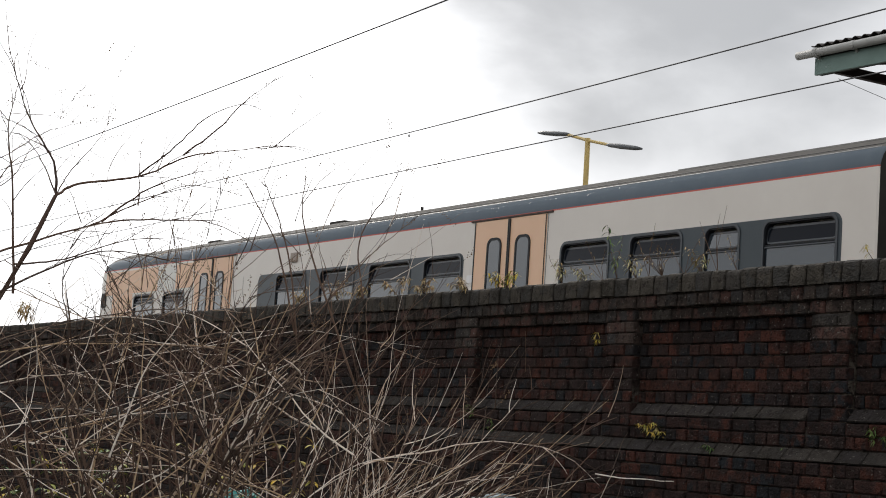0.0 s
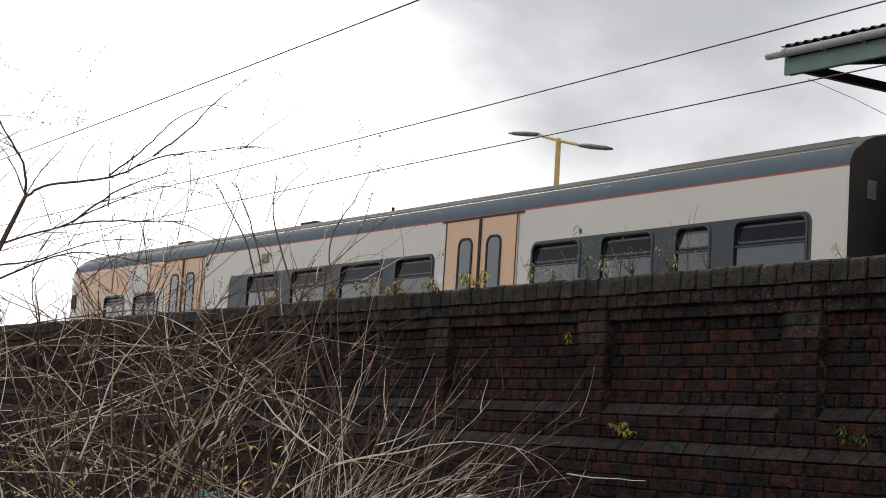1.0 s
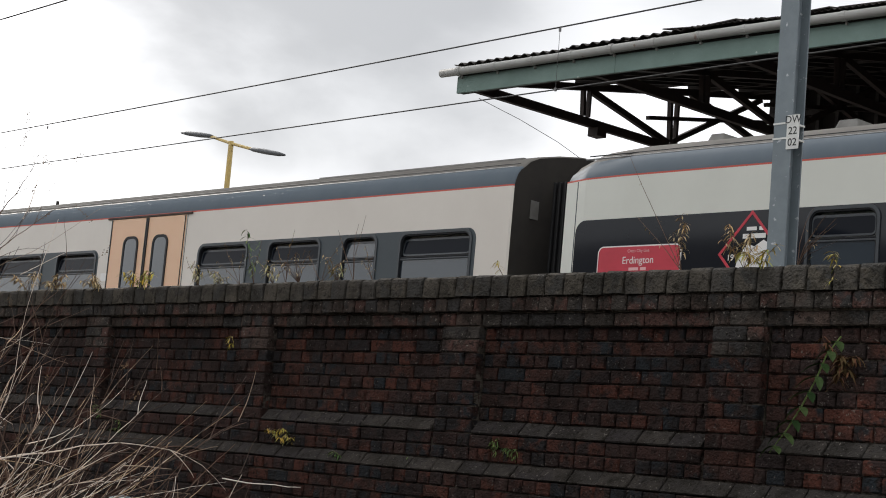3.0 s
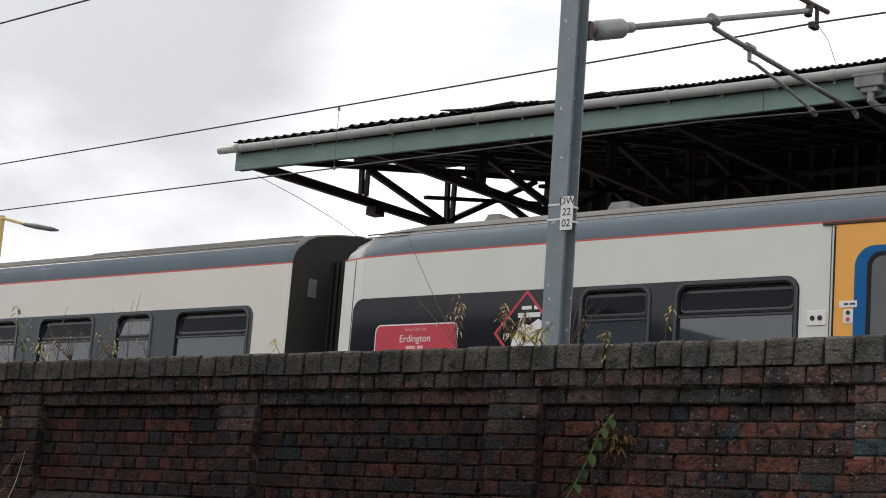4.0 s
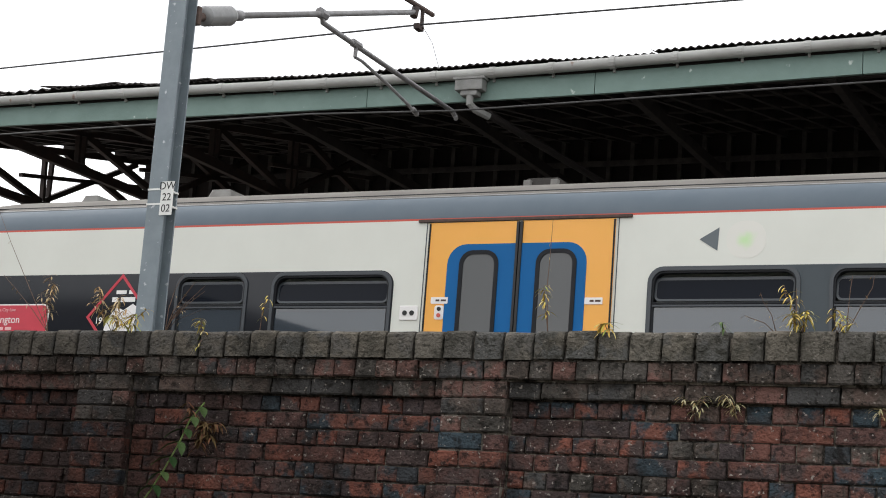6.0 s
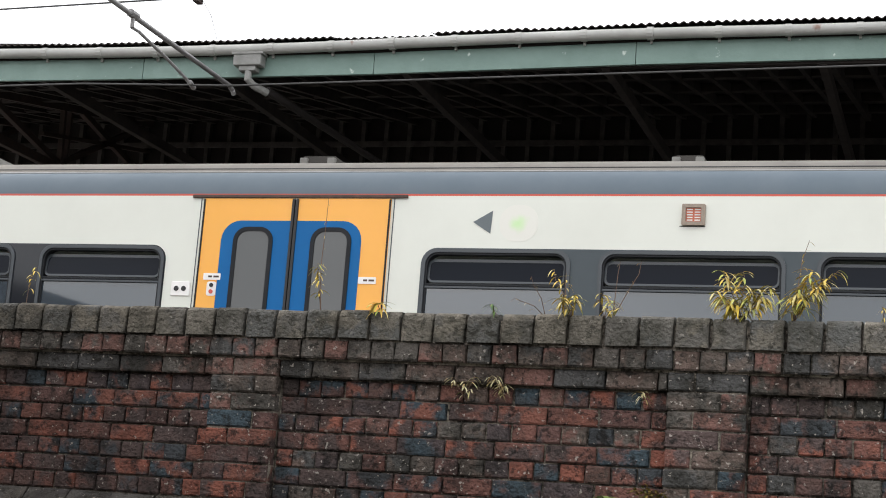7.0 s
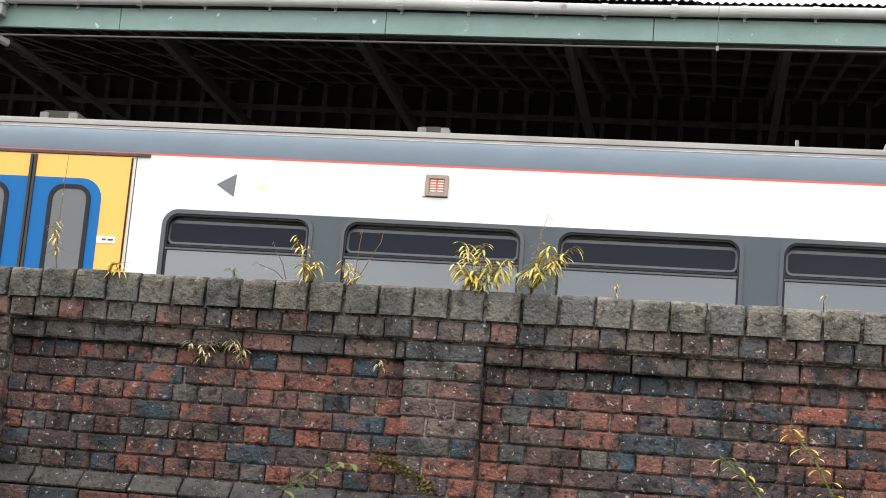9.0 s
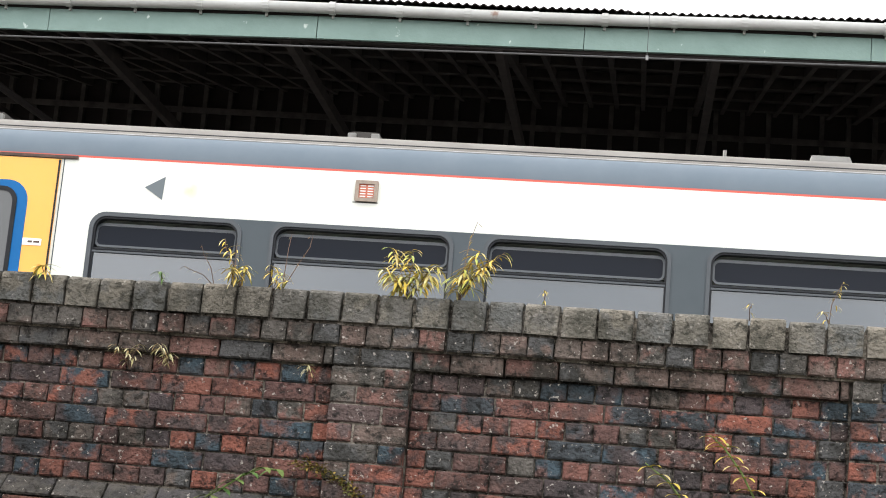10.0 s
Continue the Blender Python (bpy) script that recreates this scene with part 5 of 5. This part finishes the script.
for x, h in ((-10.63, 0.18), (-9.70, 0.16), (-8.97, 0.15), (-10.35, 0.10)):
    weed("coping_weed", Y_, x, TOP, ((-0.05, h, 0.06, 7), (0.06, h * 0.8, 0.06, 7), (0.0, h * 0.5, 0.07, 6), (-0.16, h * 1.2, 0.05, 4), (0.15, h * 0.5, 0.05, 5)), M_STRAW)
weed("coping_weed", "dark leafed weed with a tall stalk on the coping", -9.93, TOP, ((-0.06, 0.38, 0.075, 9), (0.03, 0.15, 0.07, 7), (0.12, 0.30, 0.05, 4)), M_LEAFG)
weed("dry_grass", "dry grass tuft on the brick coping", -9.40, TOP, tuple((rng.uniform(-0.25, 0.2), rng.uniform(0.08, 0.22), 0.04, 2) for _ in range(14)), M_LEAFB)
for x, a, b in ((-10.1, -0.18, 0.30), (-9.55, 0.10, 0.36), (-9.15, 0.22, 0.26), (-8.6, -0.05, 0.22)):
    weed("dry_stalk", "arching dry stalks with dark seed heads on the coping", x, TOP, ((a, b, 0.035, 5), (-a * 0.6, b * 0.7, 0.03, 4), (a * 1.5, b * 0.55, 0.03, 4)), M_LEAFB)
weed("dry_stalk", "thin dry stalk with seed tips on the coping", -8.80, TOP, ((0.05, 0.37, 0.02, 4), (-0.14, 0.33, 0.02, 4), (0.12, 0.42, 0.02, 3)), M_LEAFB)
weed("coping_weed", B_, -7.36, TOP, ((0.0, 0.08, 0.05, 8),), M_LEAFY)
weed("coping_weed", "seeding weed with pale tufts on the coping", -5.97, TOP, ((0.0, 0.30, 0.05, 20), (0.06, 0.24, 0.05, 14), (-0.05, 0.2, 0.04, 8), (-0.38, 0.65, 0.02, 2), (-0.33, 0.30, 0.035, 4)), M_LEAFB)
weed("coping_weed", B_, -5.54, TOP, ((-0.06, 0.22, 0.06, 18), (0.05, 0.18, 0.06, 16), (-0.15, 0.15, 0.05, 10), (0.14, 0.1, 0.06, 10)), M_LEAFB)
weed("coping_weed", Y_, -5.42, TOP, ((-0.08, 0.07, 0.08, 14), (0.06, 0.08, 0.08, 14), (0.14, 0.10, 0.06, 8)), M_LEAFY)
weed("dry_grass", "arching dry grass beside the mast", -5.2, TOP, tuple((rng.uniform(-0.06, 0.30), rng.uniform(0.1, 0.30), 0.03, 1) for _ in range(9)), M_LEAFB)
weed("coping_weed", Y_, -4.93, TOP - 0.05, ((0.0, 0.10, 0.055, 12), (0.0, -0.05, 0.04, 6)), M_LEAFY)
weed("coping_weed", Y_, -4.62, TOP, ((0.07, 0.17, 0.05, 6),), M_LEAFY)
for x, h in ((-14.4, 0.16), (-13.9, 0.12), (-13.2, 0.14), (-12.7, 0.12), (-12.0, 0.1), (-11.4, 0.12), (-15.2, 0.14)):
    weed("coping_weed", "greenish brown weeds along the brick coping", x, TOP, tuple((rng.uniform(-0.25, 0.25), h * rng.uniform(0.4, 1.2), 0.07, 9) for _ in range(6)), M_LEAFY if rng.random() < 0.5 else M_LEAFB)
weed("coping_weed", "dry rust-brown leafy weed on the far coping", -24.4, TOP, tuple((rng.uniform(-0.3, 0.3), rng.uniform(0.1, 0.4), 0.16, 8) for _ in range(6)), M_LEAFB)
# weeds in the wall's face
for x, z, mats, n in ((-2.32, 0.845, M_STRAW, 3), (-2.15, 0.85, M_STRAW, 3), (-1.5, 0.85, M_STRAW, 1), (-10.15, 0.76, M_LEAFY, 2), (-9.46, 0.15, M_LEAFY, 4), (-9.33, 0.12, M_LEAFY, 4), (-7.3, 0.15, M_LEAFG, 4), (-7.15, 0.13, M_LEAFG, 4), (-8.75, 0.03, M_LEAFG, 2), (-8.05, 0.02, M_LEAFG, 2), (-11.8, 0.2, M_LEAFG, 3), (-11.5, 0.1, M_LEAFG, 3)):
    weed("wall_weed", G_, x, z, tuple((rng.uniform(-0.07, 0.07), rng.uniform(0.02, 0.10), 0.05, 9) for _ in range(n)), mats, 0.0)


def trailing(x, z, path, leaves, size, mats, label):
    """A stem that arches out of the wall and carries pairs of leaves."""
    t = thing("trailing_plant", label, "plant", WALL @ pose(x, 0.0, z), "weeds on the wall")
    st, lv = bmesh.new(), bmesh.new()
    pts_ = [Vector(p) for p in path]
    tube(st, pts_, [0.0045] * (len(pts_) - 1) + [0.002], 5, False)
    for k in range(leaves):
        f = (k + 0.5) / leaves * (len(pts_) - 1)
        i = int(f)
        p = pts_[i].lerp(pts_[i + 1], f - i)
        d = (pts_[i + 1] - pts_[i]).normalized()
        for s in (-1, 1):
            side = Vector((s * (0.8 + 0.2 * rng.random()), -0.5, 0.35)) + d * 0.3
            leaf(lv, p, side, size * rng.uniform(0.75, 1.15), size * 0.38, rng.uniform(0.6, 1.3))
    tagged(part("stalk", st, M_LEAFG, t), kind="stuff")
    tagged(part("foliage", lv, mats, t), kind="stuff")


trailing(0.40, 0.30, ((0, 0.05, 0), (-0.03, -0.08, 0.16), (-0.10, -0.12, 0.28), (-0.17, -0.12, 0.37), (-0.23, -0.10, 0.42)), 10, 0.075, M_LEAFY, "arching stem with yellow and green leaves on the wall")
trailing(0.16, 0.32, ((0, 0.05, 0), (-0.06, -0.08, 0.10), (-0.14, -0.10, 0.20), (-0.24, -0.09, 0.27)), 7, 0.07, M_LEAFY, "arching stem with yellow and green leaves on the wall")
trailing(-1.60, 0.45, ((0, 0.05, 0), (-0.06, -0.06, 0.0), (-0.14, -0.08, -0.04), (-0.22, -0.08, -0.10), (-0.30, -0.08, -0.15)), 6, 0.085, M_LEAFG, "drooping green weed with pale withered stalks")
trailing(-4.92, 0.86, ((0, 0.03, 0), (-0.02, -0.05, -0.10), (-0.05, -0.08, -0.22), (-0.12, -0.09, -0.36), (-0.20, -0.09, -0.48), (-0.30, -0.09, -0.60)), 9, 0.115, M_LEAFDK, "hanging creeper with dark green leaves on the wall")
weed("wall_weed", "rusty brown fern on the brick wall", -4.90, 0.72, tuple((rng.uniform(-0.08, 0.12), rng.uniform(-0.12, 0.14), 0.07, 10) for _ in range(9)), M_FERN, 0.0)
# moss cushion
bm = bmesh.new()
for k in range(260):
    f = rng.random()
    p = (0.30 * f - 0.02 + rng.gauss(0, 0.012), -0.01 + rng.uniform(-0.02, 0.01), 0.05 - 0.12 * f * f + rng.gauss(0, 0.012))
    leaf(bm, p, (rng.gauss(0, 1), -1, rng.gauss(0.4, 0.6)), 0.02, 0.012, 0.4)
moss = part("moss_cushion", bm, M_MOSS, None)
moss.matrix_basis = WALL @ pose(-1.52, 0.0, 0.43)
tagged(moss, "ochre brown moss cushion on the brick wall", "moss")

# rubbish and undergrowth low behind the shrub
def crumpled(name, label, at, size, mat):
    bm = bmesh.new()
    bmesh.ops.create_icosphere(bm, subdivisions=4, radius=1.0)
    for v in bm.verts:
        k = 1 + 0.45 * noise.noise(v.co * 2.3 + Vector(at)) + 0.2 * noise.noise(v.co * 6)
        v.co = Vector((v.co.x * size[0], v.co.y * size[1], v.co.z * size[2])) * k
    ob = part(name, bm, mat, None)
    ob.matrix_basis = pose(*at)
    return tagged(ob, label, "litter")


M_TEAL = material("plastic_teal", (0.03, 0.20, 0.18), 0.6, spec=0.2, second=(0.02, 0.14, 0.13), scale=6)
M_GREYBAG = material("plastic_pale", (0.24, 0.30, 0.33), 0.6, spec=0.25, second=(0.15, 0.19, 0.21), scale=8)
M_BLACKBAG = material("plastic_black", (0.012, 0.012, 0.013), 0.75, spec=0.12)
crumpled("rubbish_bag", "crumpled black rubbish bags heaped against the wall", (-14.2, 6.5, 0.55), (1.3, 0.5, 0.62), M_BLACKBAG)
crumpled("plastic_sheet", "crumpled teal plastic sheet on black bags", (-13.1, 6.2, 1.08), (0.42, 0.2, 0.16), M_TEAL)
crumpled("rubbish_bag", "black rubbish bag lying at the wall foot", (-9.3, 6.4, 0.62), (0.9, 0.4, 0.72), M_BLACKBAG)
crumpled("plastic_bag", "pale grey plastic bag on a black bag", (-9.2, 6.1, 1.30), (0.24, 0.12, 0.09), M_GREYBAG)
for x, y, h, mats in ((-15.2, 5.6, 1.62, M_LEAFG), (-14.7, 5.3, 1.55, M_LEAFY), (-12.2, 5.9, 1.58, M_LEAFY), (-12.0, 5.7, 1.3, M_LEAFB)):
    t = thing("undergrowth", "leafy green and yellow undergrowth below the shrub", "plant", pose(x, y, 0))
    st, lv = bmesh.new(), bmesh.new()
    for k in range(22):
        path = stem_path((rng.gauss(0, 0.1), rng.gauss(0, 0.1), 0), (rng.gauss(0, 0.3), rng.gauss(0, 0.3), 1), h * rng.uniform(0.7, 1.1), 6, 0.08, 0.05)
        tube(st, path, 0.004, 4, False)
        for p in path[2:]:
            for _ in range(4):
                leaf(lv, p, (rng.gauss(0, 1), rng.gauss(0, 1), 0.3), 0.09, 0.035, 0.8)
    tagged(part("stalk", st, M_STEMDK, t), kind="stuff")
    tagged(part("foliage", lv, mats, t), kind="stuff")

# ---- brick boundary wall: core, then pieces course by course ----
wall = thing("wall_boundary", "old dark red and blue brick boundary wall with blue brick coping", "wall", WALL, kind="structure")
W0, W1 = -46.0, 6.5
PITCH, PIL, EDGE = 2.147, 0.34, -1.085
bm = bmesh.new()
box(bm, W0, W1, 0.018, 0.40, 0.99, 1.08)
box(bm, W0, W1, 0.080, 0.40, 0.22, 0.99)
box(bm, W0, W1, 0.018, 0.40, 0.0, 0.22)
box(bm, W0, W1, -0.043, 0.40, -1.75, 0.0)
box(bm, W0, W1, 0.0, 0.36, 1.08, 1.19)
for k in range(-20, 4):
    e = EDGE + PITCH * k
    if W0 < e - PIL and e < W1:
        box(bm, e - PIL + 0.006, e - 0.006, 0.016, 0.10, 0.0, 0.99)
part("wall_core", bm, M_MORTAR, wall, "dirty lime mortar, dimmed in its colour along the far stretch")

brick_rng = random.Random(11)


def brick_data(length, height, depth, c, slope=0.0, crown=0.0):
    """Vertices and faces of one brick, front at y = 0, centred in x, from z = 0; slope lets the lower edge stand out, crown rounds the top front."""
    j = lambda s: brick_rng.uniform(-s, s)
    h, t = length / 2, height
    if crown:
        prof = [(0.0 + j(0.002), 0.0), (0.0, t - crown), (crown * 0.13, t - crown * 0.5), (crown * 0.5, t - crown * 0.13), (crown, t), (depth, t), (depth, 0.0)]
    else:
        prof = [(c - slope, 0.0), (-slope + j(0.0015), c), (j(0.0015), t - c), (c, t), (depth, t), (depth, 0.0)]
    n = len(prof)
    verts, faces = [], []
    for x, ins in ((-h, c), (-h + c, 0.0), (h - c, 0.0), (h, c)):
        for y, z in prof:
            verts.append((x + j(0.0022), y + (ins + j(0.0012) if y < depth * 0.5 else 0.0), z + j(0.0016)))
    for s in range(3):
        for k in range(n - 1):
            a = s * n + k
            faces.append((a, a + n, a + n + 1, a + 1))
    faces.append(tuple(range(n - 1, -1, -1)))
    faces.append(tuple(range(3 * n, 4 * n)))
    return verts, faces


POOL = {}


def brick_mesh(key, *args, mat=None):
    """One of five variants of a kind of brick, shared between the pieces."""
    k = (key, brick_rng.randrange(5))
    if k not in POOL:
        me = bpy.data.meshes.new(key)
        v, f = brick_data(*args)
        me.from_pydata(v, [], f)
        me.materials.append(mat)
        POOL[k] = me
    return POOL[k]


joined = {}


def lay(name, x, y, z, size, mat, near, slope=0.0, crown=0.0, depth=0.06):
    """Lays one brick: a piece of its own where near, else into the joined rest."""
    x += brick_rng.uniform(-0.0025, 0.0025)
    y += brick_rng.uniform(-0.005, 0.004)
    z += brick_rng.uniform(-0.0015, 0.0015) * (3 if crown else 1)
    if near:
        me = brick_mesh(name + str(round(size[0], 3)), size[0], size[1], depth, 0.007, slope, crown, mat=mat)
        ob = new(name, me)
        ob.parent = wall
        ob.matrix_basis = pose(x, y, z, 0, brick_rng.uniform(-0.5, 0.5), 0)
    else:
        v, f = brick_data(size[0], size[1], depth, 0.007, slope, crown)
        V, F = joined.setdefault((name, mat.name), ([], []))
        o = len(V)
        V.extend((p[0] + x, p[1] + y, p[2] + z) for p in v)
        F.extend(tuple(i + o for i in q) for q in f)


def run(name, x0, x1, pitch, y, z0, z1, mat, near, offset=0.0, joint=0.008, **kw):
    """A course between x0 and x1, with closers cut to length at the ends."""
    x = x0 - offset
    while x < x1 - 0.012:
        a, b = max(x, x0), min(x + pitch, x1)
        if b - a > 0.03:
            lay(name, (a + b) / 2, y, z0 + 0.005, (b - a - joint, z1 - z0 - 0.007), mat, near((a + b) / 2), **kw)
        x += pitch


S, Hd = 0.229, 0.1145
never = lambda x: False
COURSES = [0.908 - 0.0806 * k for k in range(8)]
L0 = -30.0
run("coping_brick", L0, 3.2, 0.1546, -0.035, 1.083, 1.222, M_COPING, lambda x: -11.5 < x < 2.0, 0.0, 0.014, crown=0.034, depth=0.2)
run("header_brick", L0, 3.2, Hd, -0.018, 0.992, 1.082, M_HEADER, lambda x: -8.5 < x < 1.7, 0.03)
for k in range(-14, 3):
    right = EDGE + PITCH * k
    left = right - PIL
    p0, p1 = right - PITCH, left
    if p1 < L0 or p0 > 3.2:
        continue
    # pilaster: alternately a stretcher and header, header and stretcher
    zs = [0.992] + COURSES + [0.26, 0.178, 0.097]
    for i, (a, b) in enumerate(zip(zs, zs[1:])):
        s = left + (S if i % 2 else Hd)
        run("brick", left, s, 1.0, 0.0, b, a, M_HEADER if i < 3 else M_BRICK, lambda x: -1.5 < x < 1.2)
        run("brick", s, right, 1.0, 0.0, b, a, M_HEADER if i < 3 else M_BRICK, lambda x: -1.5 < x < 1.2)
    # panel between pilasters: one oversailing course, then English bond
    run("corbel_brick", p0, p1, S, 0.022, 0.908, 0.992, M_HEADER, lambda x: -9 < x < 1.7, 0.07)
    for i, (a, b) in enumerate(zip(COURSES, COURSES[1:])):
        wide = i % 2 == 1
        run("brick", p0, p1, S if wide else Hd, 0.060, b, a, M_BRICK, lambda x: -3.3 < x < 1.2, 0.1 if wide else 0.03)
    run("plinth_brick", p0, p1, S, 0.055, 0.258, COURSES[-1], M_PLINTH, lambda x: -9 < x < 1, 0.05, slope=0.055, depth=0.08)
    for i, (a, b) in enumerate(((0.258, 0.178), (0.178, 0.097))):
        run("brick", p0, p1, Hd if i else S, 0.0, b, a, M_BRICK, never, 0.04)
run("plinth_brick", L0, 3.2, S, -0.002, 0.012, 0.097, M_PLINTH, never, 0.0, slope=0.055, depth=0.08)
for i in range(19):
    a = 0.012 - 0.0806 * i
    run("brick", L0, 3.2, S if i % 2 else Hd, -0.06, a - 0.0806, a, M_BRICK, never, 0.05 * (i % 3))
for (name, mat), (V, F) in joined.items():
    me = bpy.data.meshes.new("far_" + name)
    me.from_pydata(V, [], F)
    me.materials.append(bpy.data.materials[mat])
    tagged(link("far_" + name, me, wall), kind="stuff")
